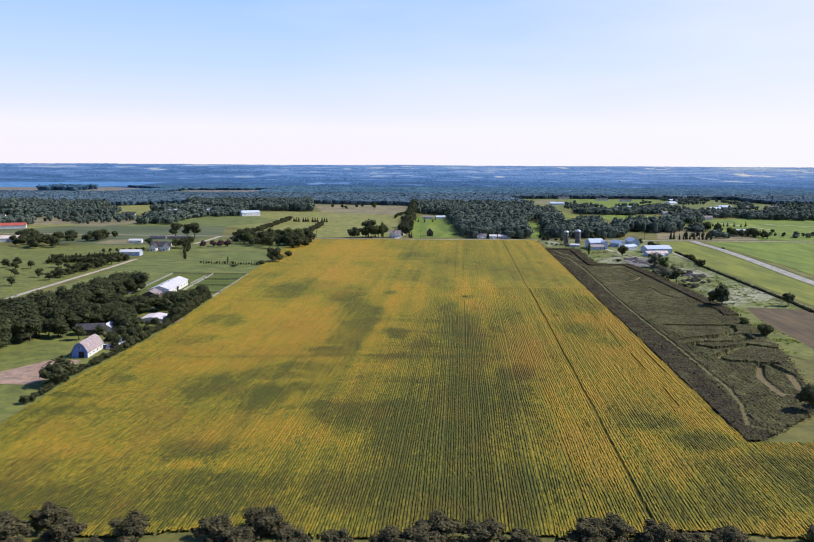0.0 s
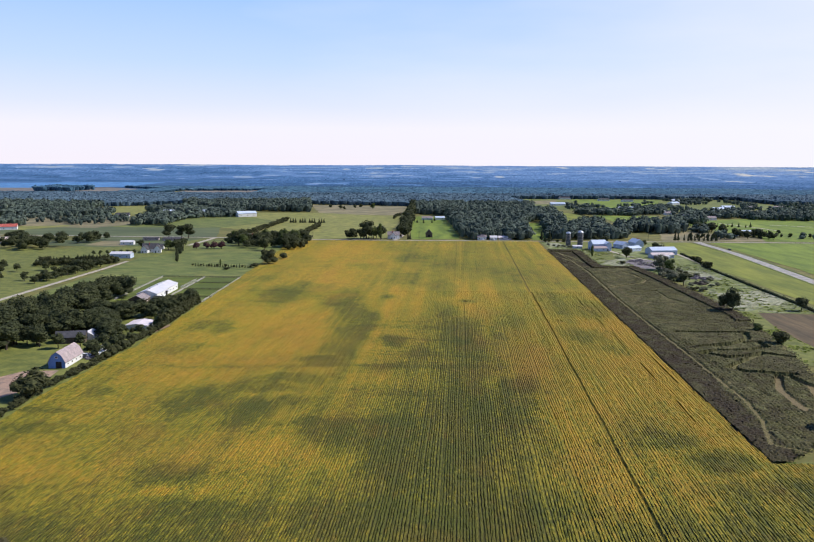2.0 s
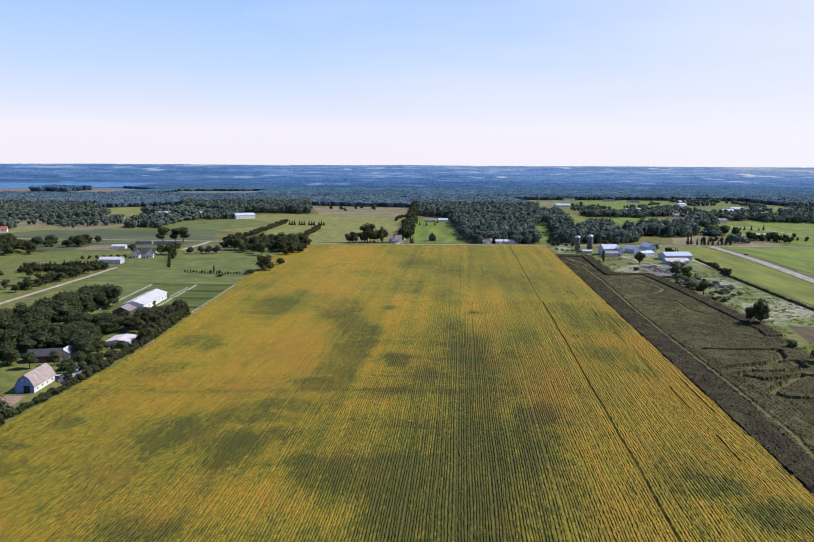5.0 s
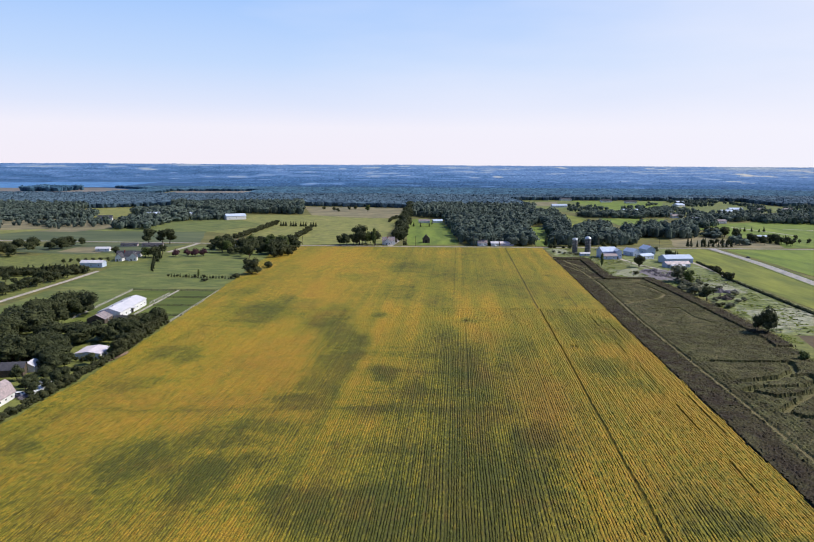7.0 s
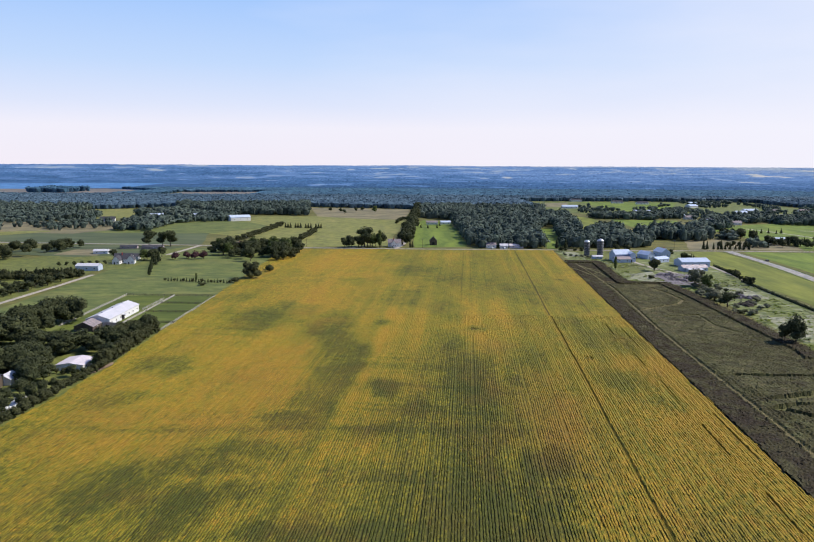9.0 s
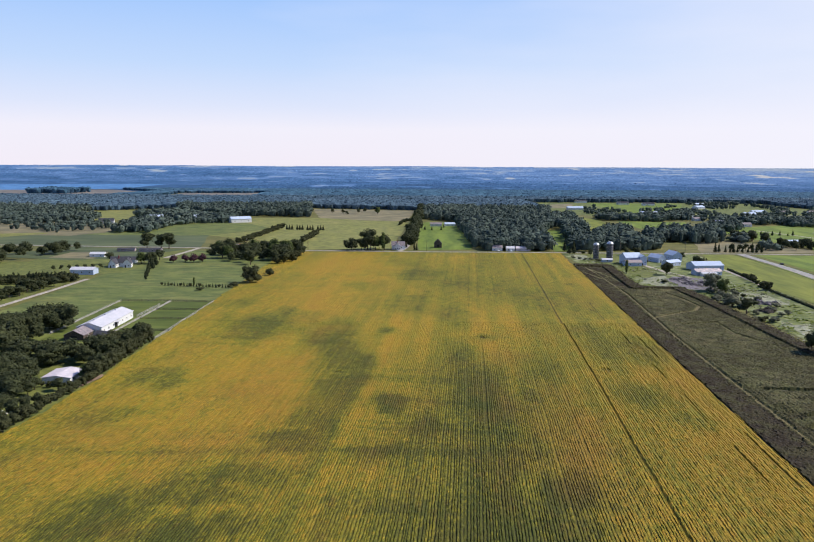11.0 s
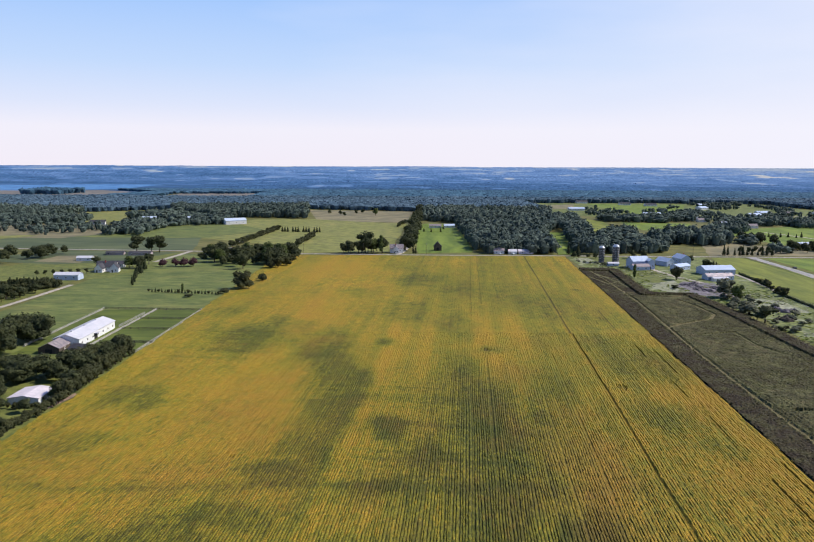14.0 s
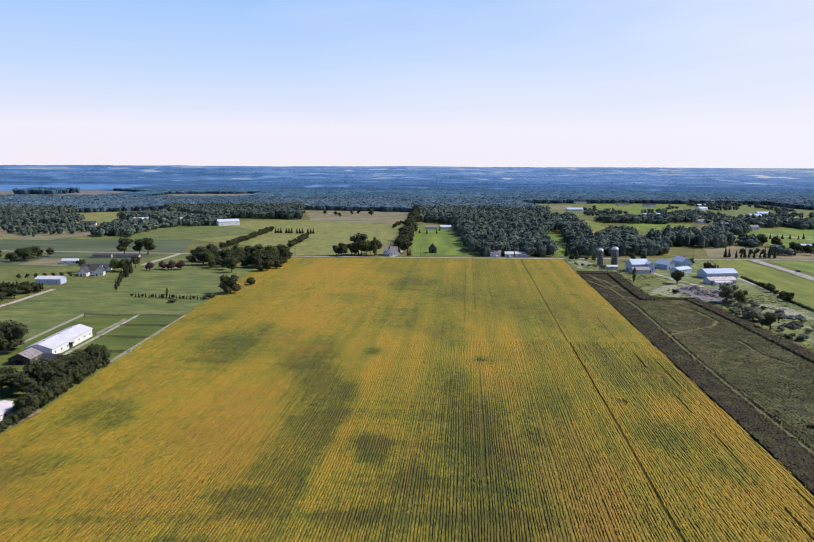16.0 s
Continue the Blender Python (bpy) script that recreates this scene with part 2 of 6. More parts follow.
M = {
    "soil": surface("soil", (0.05, 0.035, 0.02), (0.11, 0.08, 0.045), 1.5, 0.05),
    "ground": surface("rough_grass", (0.085, 0.088, 0.02), (0.165, 0.156, 0.042), 0.35, 0.012, third=(0.185, 0.16, 0.055)),
    "meadow": surface("meadow_grass", (0.084, 0.11, 0.026), (0.16, 0.186, 0.052), 0.7, 0.03, third=(0.182, 0.176, 0.052), stretch=(0.4, 0.8, 1), mottle=1.1),
    "paddock": surface("paddock_grass", (0.06, 0.086, 0.012), (0.116, 0.142, 0.024), 0.25, 0.05, stretch=(0.15, 1, 1)),
    "lawn": surface("lawn_grass", (0.094, 0.113, 0.025), (0.168, 0.18, 0.045), 0.8, 0.04),
    "hay": surface("hay_field", (0.155, 0.165, 0.04), (0.225, 0.225, 0.065), 0.45, 0.02, third=(0.24, 0.22, 0.075)),
    "bright": surface("bright_field", (0.1, 0.155, 0.016), (0.165, 0.215, 0.032), 0.35, 0.015, stretch=(1, 0.2, 1)),
    "sun_hay": surface("yellow_green_field", (0.136, 0.16, 0.02), (0.182, 0.2, 0.034), 0.4, 0.015, stretch=(1, 0.2, 1)),
    "tan": surface("dry_grass", (0.158, 0.142, 0.075), (0.228, 0.198, 0.115), 0.1, 0.01),
    "marsh": surface("reed_marsh", (0.13, 0.12, 0.105), (0.20, 0.18, 0.16), 0.1, 0.01),
    "dull": surface("fallow_green", (0.062, 0.084, 0.036), (0.102, 0.122, 0.056), 0.12, 0.012, stretch=(0.3, 1, 1)),
    "brown": surface("ploughed_soil", (0.06, 0.044, 0.024), (0.135, 0.098, 0.05), 0.6, 0.03, stretch=(1, 0.12, 1)),
    "weeds": surface("weedy_ground", (0.085, 0.115, 0.025), (0.21, 0.23, 0.08), 0.5, 0.09, third=(0.36, 0.37, 0.27), mottle=1.4),
    "pale_weeds": surface("pale_seeding_weeds", (0.16, 0.175, 0.07), (0.36, 0.36, 0.28), 0.9, 0.15, third=(0.42, 0.42, 0.36)),
    "asphalt": surface("worn_asphalt", (0.26, 0.25, 0.24), (0.36, 0.345, 0.33), 1.0, 0.05),
    "lane": surface("tan_country_lane", (0.27, 0.25, 0.215), (0.37, 0.345, 0.3), 1.0, 0.05),
    "gravel": surface("pale_gravel", (0.34, 0.3, 0.25), (0.46, 0.42, 0.36), 1.5, 0.1),
    "dirt": surface("red_dirt", (0.24, 0.16, 0.12), (0.36, 0.26, 0.2), 0.8, 0.08),
    "water": surface("lake_water", (0.085, 0.2, 0.4), (0.1, 0.23, 0.44), 0.05, 0.01, rough=0.9, spec=0.05),
    "white": surface("white_metal_siding", (0.64, 0.64, 0.65), (0.74, 0.74, 0.74), 1.0, 0.15, rough=0.5, stretch=(6, 6, 0.3), mottle=0.25),
    # blue shade of a white gable, as a base colour
    "gable_shade": surface("gable_shade_boards", (0.10, 0.19, 0.42), (0.15, 0.26, 0.52), 1.0, 0.2, rough=0.6, stretch=(6, 6, 0.3), mottle=0.3),
    # bluish shade of the walls is put into this siding's base colour
    "shade_blue": surface("shade_blue_siding", (0.38, 0.45, 0.58), (0.46, 0.53, 0.66), 1.0, 0.15, rough=0.5, stretch=(6, 6, 0.3), mottle=0.25),
    "white_roof": surface("white_metal_roof", (0.52, 0.51, 0.55), (0.6, 0.59, 0.63), 0.8, 0.12, rough=0.45, mottle=0.25),
    "grey_roof": surface("grey_brown_shingle", (0.20, 0.17, 0.18), (0.30, 0.26, 0.27), 1.5, 0.3, rough=0.9),
    "mauve_roof": surface("weathered_roof", (0.27, 0.22, 0.23), (0.37, 0.31, 0.31), 1.2, 0.3, rough=0.8, mottle=0.4),
    "dark_roof": surface("dark_shingle", (0.05, 0.05, 0.06), (0.10, 0.10, 0.115), 1.5, 0.3, rough=0.95, spec=0.0, mottle=0.5),
    "blue_roof": surface("light_grey_metal_roof", (0.44, 0.52, 0.66), (0.55, 0.62, 0.76), 1.0, 0.2, rough=0.45, mottle=0.25),
    "rust_roof": surface("rusty_metal_roof", (0.48, 0.39, 0.385), (0.62, 0.55, 0.54), 0.8, 0.25, rough=0.7),
    "pale_roof": surface("pale_pink_roof", (0.58, 0.52, 0.56), (0.66, 0.6, 0.64), 0.8, 0.2, rough=0.7, mottle=0.25),
    "red": surface("faded_red_paint", (0.33, 0.07, 0.055), (0.42, 0.12, 0.10), 1.0, 0.2),
    "concrete": surface("silo_concrete", (0.085, 0.085, 0.09), (0.14, 0.14, 0.145), 1.2, 0.2, rough=0.9),
    "dome": surface("silo_dome_metal", (0.50, 0.52, 0.55), (0.62, 0.64, 0.66), 1.0, 0.3, rough=0.35, metal=0.6),
    "glass": surface("dark_window_glass", (0.015, 0.018, 0.022), (0.03, 0.035, 0.04), 1.0, 0.3, rough=0.1, spec=0.5),
    # near-black for doors, and for the shade inside open doorways
    "dark": surface("dark_opening", (0.02, 0.018, 0.016), (0.035, 0.03, 0.028), 1.0, 0.3, rough=0.9),
    "trim": surface("white_trim", (0.74, 0.74, 0.73), (0.82, 0.82, 0.80), 2.0, 0.5, rough=0.6),
    "fence": surface("weathered_white_rail", (0.306, 0.292, 0.265), (0.422, 0.408, 0.374), 2.0, 0.2),
    "fence_dark": surface("dark_rail", (0.07, 0.06, 0.05), (0.12, 0.10, 0.08), 2.0, 0.2),
    "bark": surface("bark", (0.06, 0.045, 0.035), (0.13, 0.10, 0.08), 3.0, 0.5, bump=0.03),
    "leaf": surface("oak_leaves", (0.031, 0.038, 0.019), (0.076, 0.086, 0.038), 0.8, 0.15, rough=0.6, per_island=0.18, per_object=0.0, spec=0.06, mottle=0.6),
    "leaf_light": surface("ash_leaves", (0.05, 0.07, 0.02), (0.11, 0.135, 0.045), 0.8, 0.15, rough=0.6, per_island=0.18, spec=0.06, mottle=0.6),
    "leaf_grey": surface("silvery_leaves", (0.09, 0.10, 0.06), (0.19, 0.19, 0.13), 0.8, 0.15, rough=0.6, per_island=0.18, spec=0.06, mottle=0.6),
    "needle": surface("spruce_needles", (0.028, 0.036, 0.019), (0.062, 0.072, 0.034), 1.0, 0.2, rough=0.7, per_island=0.18, spec=0.06, mottle=0.6),
    "purple": surface("purple_leaves", (0.05, 0.025, 0.03), (0.10, 0.05, 0.055), 0.9, 0.2, rough=0.6, per_island=0.18, spec=0.06, mottle=0.6),
    "weed_pale": surface("seeding_weed_heads", (0.22, 0.23, 0.15), (0.38, 0.38, 0.29), 1.2, 0.2, rough=0.9, per_island=0.2, spec=0.05),
    "weed_green": surface("green_weeds", (0.11, 0.15, 0.03), (0.20, 0.24, 0.06), 1.2, 0.2, rough=0.9, per_island=0.2, spec=0.05),
    "hedge": surface("olive_brown_hedge_leaves", (0.048, 0.043, 0.025), (0.106, 0.096, 0.054), 0.8, 0.12, rough=0.8, per_island=0.3, spec=0.06),
    "scrub": surface("dark_hedge_leaves", (0.031, 0.036, 0.018), (0.078, 0.082, 0.036), 0.8, 0.12, rough=0.7, per_island=0.18, spec=0.06, mottle=0.6),
    # blue distance haze is mixed into the next three leaf colours
    "wood_near": surface("haze_tinted_leaves", (0.05, 0.071, 0.063), (0.11, 0.14, 0.118), 0.35, 0.01, rough=0.7, bump=0.8, per_island=0.3, contrast=0.4, spec=0.06, mottle=1.0),
    "wood_mid": surface("haze_blue_leaves", (0.044, 0.081, 0.118), (0.1, 0.15, 0.202), 0.3, 0.004, rough=0.7, bump=0.0, per_island=0.3, contrast=0.5, spec=0.06, mottle=1.0),
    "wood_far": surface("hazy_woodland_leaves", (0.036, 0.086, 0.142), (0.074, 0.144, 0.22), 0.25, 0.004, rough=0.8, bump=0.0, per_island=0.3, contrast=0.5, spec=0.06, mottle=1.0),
    "junk": surface("scrap_heap", (0.10, 0.09, 0.10), (0.26, 0.23, 0.25), 0.9, 0.2),
    "car_white": surface("white_car_paint", (0.78, 0.78, 0.78), (0.82, 0.82, 0.82), 1.0, 0.3, rough=0.25, spec=0.5),
    "car_dark": surface("dark_car_paint", (0.03, 0.03, 0.035), (0.05, 0.05, 0.055), 1.0, 0.3, rough=0.25, spec=0.5),
    "tyre": surface("tyre_rubber", (0.02, 0.02, 0.02), (0.035, 0.035, 0.035), 3.0, 0.5),
}
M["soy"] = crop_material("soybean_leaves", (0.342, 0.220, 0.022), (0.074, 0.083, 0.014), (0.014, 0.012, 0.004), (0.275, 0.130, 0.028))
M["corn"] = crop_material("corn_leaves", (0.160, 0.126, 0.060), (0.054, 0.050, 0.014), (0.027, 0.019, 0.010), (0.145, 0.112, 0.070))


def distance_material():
    """The wooded plain: blue distance haze and paler land put into the colour by the mesh's own attribute."""
    m = bpy.data.materials.new("haze_coloured_plain")
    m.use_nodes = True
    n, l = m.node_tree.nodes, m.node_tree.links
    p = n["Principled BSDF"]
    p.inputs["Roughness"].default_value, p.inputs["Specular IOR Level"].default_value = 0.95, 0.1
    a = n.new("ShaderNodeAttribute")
    a.attribute_name = "ripe_or_haze"
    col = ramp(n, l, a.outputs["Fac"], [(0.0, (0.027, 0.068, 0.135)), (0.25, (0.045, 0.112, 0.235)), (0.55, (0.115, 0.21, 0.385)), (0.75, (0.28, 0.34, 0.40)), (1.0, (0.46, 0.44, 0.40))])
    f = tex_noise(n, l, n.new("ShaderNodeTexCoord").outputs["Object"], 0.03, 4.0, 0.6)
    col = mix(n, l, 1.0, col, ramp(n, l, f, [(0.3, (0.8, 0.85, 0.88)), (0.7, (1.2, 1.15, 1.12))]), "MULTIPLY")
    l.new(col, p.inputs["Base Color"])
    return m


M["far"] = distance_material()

# ---- helpers for meshes ----
def mesh_object(name, verts, faces, mat, smooth=False, attrs=None):
    me = bpy.data.meshes.new(name)
    me.from_pydata(np.asarray(verts, float).tolist(), [], [tuple(f) for f in np.asarray(faces).tolist()] if isinstance(faces, np.ndarray) else faces)
    me.materials.append(mat)
    if smooth:
        me.shade_smooth()
    for key, values in (attrs or {}).items():
        me.attributes.new(key, "FLOAT", "POINT").data.foreach_set("value", np.asarray(values, np.float32))
    return new(name, me)


def part(name, bm, material, parent, label=""):
    me = bpy.data.meshes.new(name)
    bm.to_mesh(me)
    bm.free()
    me.materials.append(material)
    ob = new(name, me)
    ob.parent = parent
    return tagged(ob, label)


def box(bm, x0, x1, y0, y1, z0, z1):
    v = [bm.verts.new((x, y, z)) for x in (x0, x1) for y in (y0, y1) for z in (z0, z1)]
    for f in ((0, 1, 3, 2), (4, 6, 7, 5), (0, 4, 5, 1), (2, 3, 7, 6), (0, 2, 6, 4), (1, 5, 7, 3)):
        bm.faces.new([v[i] for i in f])
    return bm


def boxed(*args):
    return box(bmesh.new(), *args)


def prism(bm, profile, y0, y1):
    """An outline in x and z, drawn out along y."""
    a = [bm.verts.new((x, y0, z)) for x, z in profile]
    c = [bm.verts.new((x, y1, z)) for x, z in profile]
    k = len(profile)
    bm.faces.new(a)
    bm.faces.new(c[::-1])
    for i in range(k):
        bm.faces.new((a[i], c[i], c[(i + 1) % k], a[(i + 1) % k]))
    bmesh.ops.recalc_face_normals(bm, faces=bm.faces)
    return bm


def ground_z(x, y):
    """The plain, its far rim raised so that the horizon fits the camera's view."""
    k = np.clip((np.hypot(x, y - 100) - 3200) / 1550, 0, 1)
    return 55 * k * k * (3 - 2 * k)


def inside(px, py, poly):
    px, py = np.asarray(px, float), np.asarray(py, float)
    hit = np.zeros(px.shape, bool)
    for (x0, y0), (x1, y1) in zip(poly, poly[1:] + poly[:1]):
        with np.errstate(divide="ignore", invalid="ignore"):
            hit ^= ((y0 > py) != (y1 > py)) & (px < (x1 - x0) * (py - y0) / (y1 - y0) + x0)
    return hit


def sheet(name, poly, mat, z, label, category="field", wobble=2.0):
    """A flat patch of ground with a slightly uneven edge."""
    rng = np.random.default_rng(int(abs(poly[0][0] * 7 + poly[0][1] * 13)))
    pts = []
    for (x0, y0), (x1, y1) in zip(poly, poly[1:] + poly[:1]):
        k = max(1, int(math.hypot(x1 - x0, y1 - y0) / 25))
        for i in range(k):
            dx, dy = (rng.normal(0, wobble * 0.4, 2) if i else (0, 0))
            pts.append((x0 + (x1 - x0) * i / k + dx, y0 + (y1 - y0) * i / k + dy, z))
    return tagged(mesh_object(name, pts, [list(range(len(pts)))], mat), label, category, kind="structure")


def ribbon(name, line, width, mat, z, label, category="road"):
    """A road or track along a line, crowned a little in the middle."""
    v, f = [], []
    for i, (x, y) in enumerate(line):
        (xa, ya), (xb, yb) = line[max(0, i - 1)], line[min(len(line) - 1, i + 1)]
        d = math.hypot(xb - xa, yb - ya)
        nx, ny = -(yb - ya) / d, (xb - xa) / d
        for s, h in ((-0.5, -0.05), (-0.45, 0.0), (0, 0.08), (0.45, 0.0), (0.5, -0.05)):
            v.append((x + nx * s * width, y + ny * s * width, z + h))
        if i:
            a = (i - 1) * 5
            f += [(a + k, a + k + 1, a + k + 6, a + k + 5) for k in range(4)]
    return tagged(mesh_object(name, v, f, mat), label, category, kind="structure")

# ---- ground ----
def build_ground():
    radii = np.concatenate([[0], np.geomspace(60, 3000, 30), np.linspace(3100, 4780, 22)])
    k = 160
    v = [(0, 100, 0)]
    for r in radii[1:]:
        for a in np.linspace(0, 2 * np.pi, k, endpoint=False):
            x, y = r * np.sin(a), 100 + r * np.cos(a)
            v.append((x, y, float(ground_z(x, y)) - 0.1))
    f = [(0, 1 + (i + 1) % k, 1 + i) for i in range(k)]
    for j in range(len(radii) - 2):
        for i in range(k):
            a, c = 1 + j * k, 1 + (j + 1) * k
            f.append((a + i, a + (i + 1) % k, c + (i + 1) % k, c + i))
    return tagged(mesh_object("ground", v, f, M["ground"], True), "rough green farmland plain, far rim raised to fit the view", "ground", kind="structure")


build_ground()

ROW_SLOPE, ROW = 0.07, 0.762


def right_edge(y):
    return 106.0 + 0.0607 * (y - 231)


# greener patches in the ripening crop: x, y, half width, half length, strength
GREEN_A = [
    (12, 192, 27, 19, 0.75), (8, 232, 24, 32, 0.6), (-14, 250, 17, 11, 0.8), (23, 274, 21, 31, 0.55), (-17, 191, 11, 12, 0.7), (-55, 276, 10, 16, 0.85),
    (-74, 284, 12, 13, 0.6), (-66, 219, 9, 8, 0.8), (-47, 194, 19, 8, 0.6), (-62, 186, 12, 5, 0.5), (-41, 283, 8, 7, 0.5), (-113, 293, 5, 6, 0.5),
    (46, 302, 9, 12, 0.7), (81, 248, 10, 13, 0.45), (93, 227, 10, 8, 0.5), (-118, 255, 16, 6, 0.35), (-108, 208, 7, 9, 0.3),
]
NEAR_GREEN = [(-95, 186, 28, 11, 0.7), (-58, 184, 26, 10, 0.75), (-108, 204, 10, 9, 0.4), (74, 188, 30, 13, 0.45), (104, 205, 26, 11, 0.5), (122, 190, 20, 14, 0.5)]
GREEN_B = [
    (-33, 454, 9, 40, 0.45), (-26, 405, 7, 35, 0.5), (-28, 367, 8, 20, 0.5), (-35, 342, 8, 6, 0.8), (-42, 312, 15, 8, 0.55), (-58, 305, 9, 8, 0.7),
    (-64, 289, 7, 7, 0.5), (-78, 281, 11, 7, 0.5), (-51, 269, 7, 8, 0.8), (-41, 286, 7, 5, 0.6), (-20, 259, 16, 7, 0.75), (-6, 383, 6, 7, 0.75),
    (9, 355, 8, 9, 0.5), (28, 390, 14, 48, 0.62), (28, 322, 12, 30, 0.55), (48, 305, 9, 12, 0.65), (-103, 412, 10, 11, 0.45),
]
GREEN_C = [
    (-36, 493, 13, 29, 0.45), (-28, 443, 9, 26, 0.55), (-26, 392, 9, 22, 0.6), (-31, 359, 8, 10, 0.55), (-38, 341, 6, 5, 0.75), (-41, 311, 12, 7, 0.55),
    (-55, 299, 14, 6, 0.6), (-7, 383, 5, 7, 0.8), (10, 353, 6, 8, 0.65), (24, 428, 8, 40, 0.5), (31, 387, 7, 24, 0.45), (19, 330, 9, 23, 0.45),
    (-78, 510, 20, 22, 0.6), (-65, 544, 12, 18, 0.4), (-100, 414, 12, 10, 0.5), (-104, 357, 8, 7, 0.4), (46, 388, 5, 12, 0.45),
]
GREEN_D = [
    (-78, 501, 17, 29, 0.62), (-35, 470, 10, 15, 0.65), (-21, 439, 8, 14, 0.6), (-21, 405, 10, 17, 0.6), (-27, 359, 7, 17, 0.65), (-34, 337, 8, 6, 0.7),
    (-5, 376, 5, 10, 0.75), (10, 349, 9, 10, 0.55), (-6, 331, 8, 6, 0.5), (24, 390, 8, 35, 0.5), (-11, 498, 6, 9, 0.6), (-92, 403, 7, 9, 0.45),
    (-100, 365, 9, 6, 0.35), (33, 328, 11, 8, 0.5),
]
GREEN_E = [
    (9, 702, 17, 34, 0.5), (33, 658, 17, 25, 0.5), (-4, 770, 15, 31, 0.4), (-32, 645, 14, 20, 0.35), (38, 485, 5, 9, 0.6), (27, 538, 11, 37, 0.45),
    (2, 577, 12, 27, 0.4), (65, 629, 20, 56, 0.35), (94, 596, 19, 66, 0.38), (94, 477, 11, 45, 0.42), (112, 461, 10, 32, 0.42), (87, 391, 12, 15, 0.4),
    (-106, 574, 12, 15, 0.35), (-56, 535, 8, 12, 0.3), (57, 418, 9, 24, 0.3), (97, 361, 11, 10, 0.35),
]
# riper patches, golden and reddish
GOLD_A = [
    (-36, 236, 18, 10, 0.3), (-22, 230, 6, 6, 0.35), (-61, 296, 12, 7, 0.2), (12, 184, 5, 2, 0.35), (-58, 209, 12, 4, 0.25), (-97, 222, 18, 12, 0.2),
    (-21, 181, 6, 3, 0.4), (106, 327, 18, 44, 0.2), (56, 229, 6, 35, 0.25), (-70, 359, 31, 26, 0.22), (-41, 374, 10, 28, 0.22), (-83, 315, 20, 14, 0.2),
    (-54, 282, 6, 6, 0.35), (67, 293, 9, 23, 0.2), (102, 357, 12, 19, 0.25), (-3, 493, 17, 41, 0.22), (-33, 640, 27, 63, 0.2),
]
GOLD_B = [
    (-58, 411, 24, 43, 0.22), (-6, 444, 8, 63, 0.25), (28, 495, 13, 14, 0.2), (-73, 349, 21, 18, 0.18), (-11, 309, 11, 8, 0.2), (-54, 576, 26, 37, 0.25),
    (-8, 525, 6, 71, 0.2), (36, 515, 6, 68, 0.4), (-51, 379, 16, 23, 0.2), (-10, 371, 4, 26, 0.3), (107, 413, 13, 15, 0.3), (-57, 753, 37, 44, 0.25),
    (36, 804, 18, 27, 0.2), (54, 538, 5, 37, 0.25),
]
RUSSET = [
    (52, 344, 12, 59, 0.3), (53, 331, 8, 44, 0.5), (57, 356, 7, 38, 0.5), (53, 376, 9, 34, 0.35), (-67, 232, 21, 13, 0.3), (-85, 250, 12, 8, 0.3),
    (-103, 218, 15, 8, 0.35), (-41, 360, 10, 26, 0.25), (-52, 419, 12, 30, 0.25), (-50, 404, 14, 28, 0.3), (-65, 341, 22, 13, 0.35), (41, 451, 8, 15, 0.4),
    (-54, 523, 10, 17, 0.3), (-57, 329, 19, 7, 0.3), (-41, 502, 10, 12, 0.25),
]


def value_noise(x, y, sx, sy, seed):
    """Smooth noise from 0 to 1 over the plan."""
    g = np.random.default_rng(seed).random((97, 97))
    u, v = x / sx + 1000, y / sy + 1000
    i, j = np.floor(u).astype(int), np.floor(v).astype(int)
    a, b_ = u - i, v - j
    a, b_ = a * a * (3 - 2 * a), b_ * b_ * (3 - 2 * b_)
    i0, i1, j0, j1 = i % 97, (i + 1) % 97, j % 97, (j + 1) % 97
    return (g[i0, j0] * (1 - a) + g[i1, j0] * a) * (1 - b_) + (g[i0, j1] * (1 - a) + g[i1, j1] * a) * b_


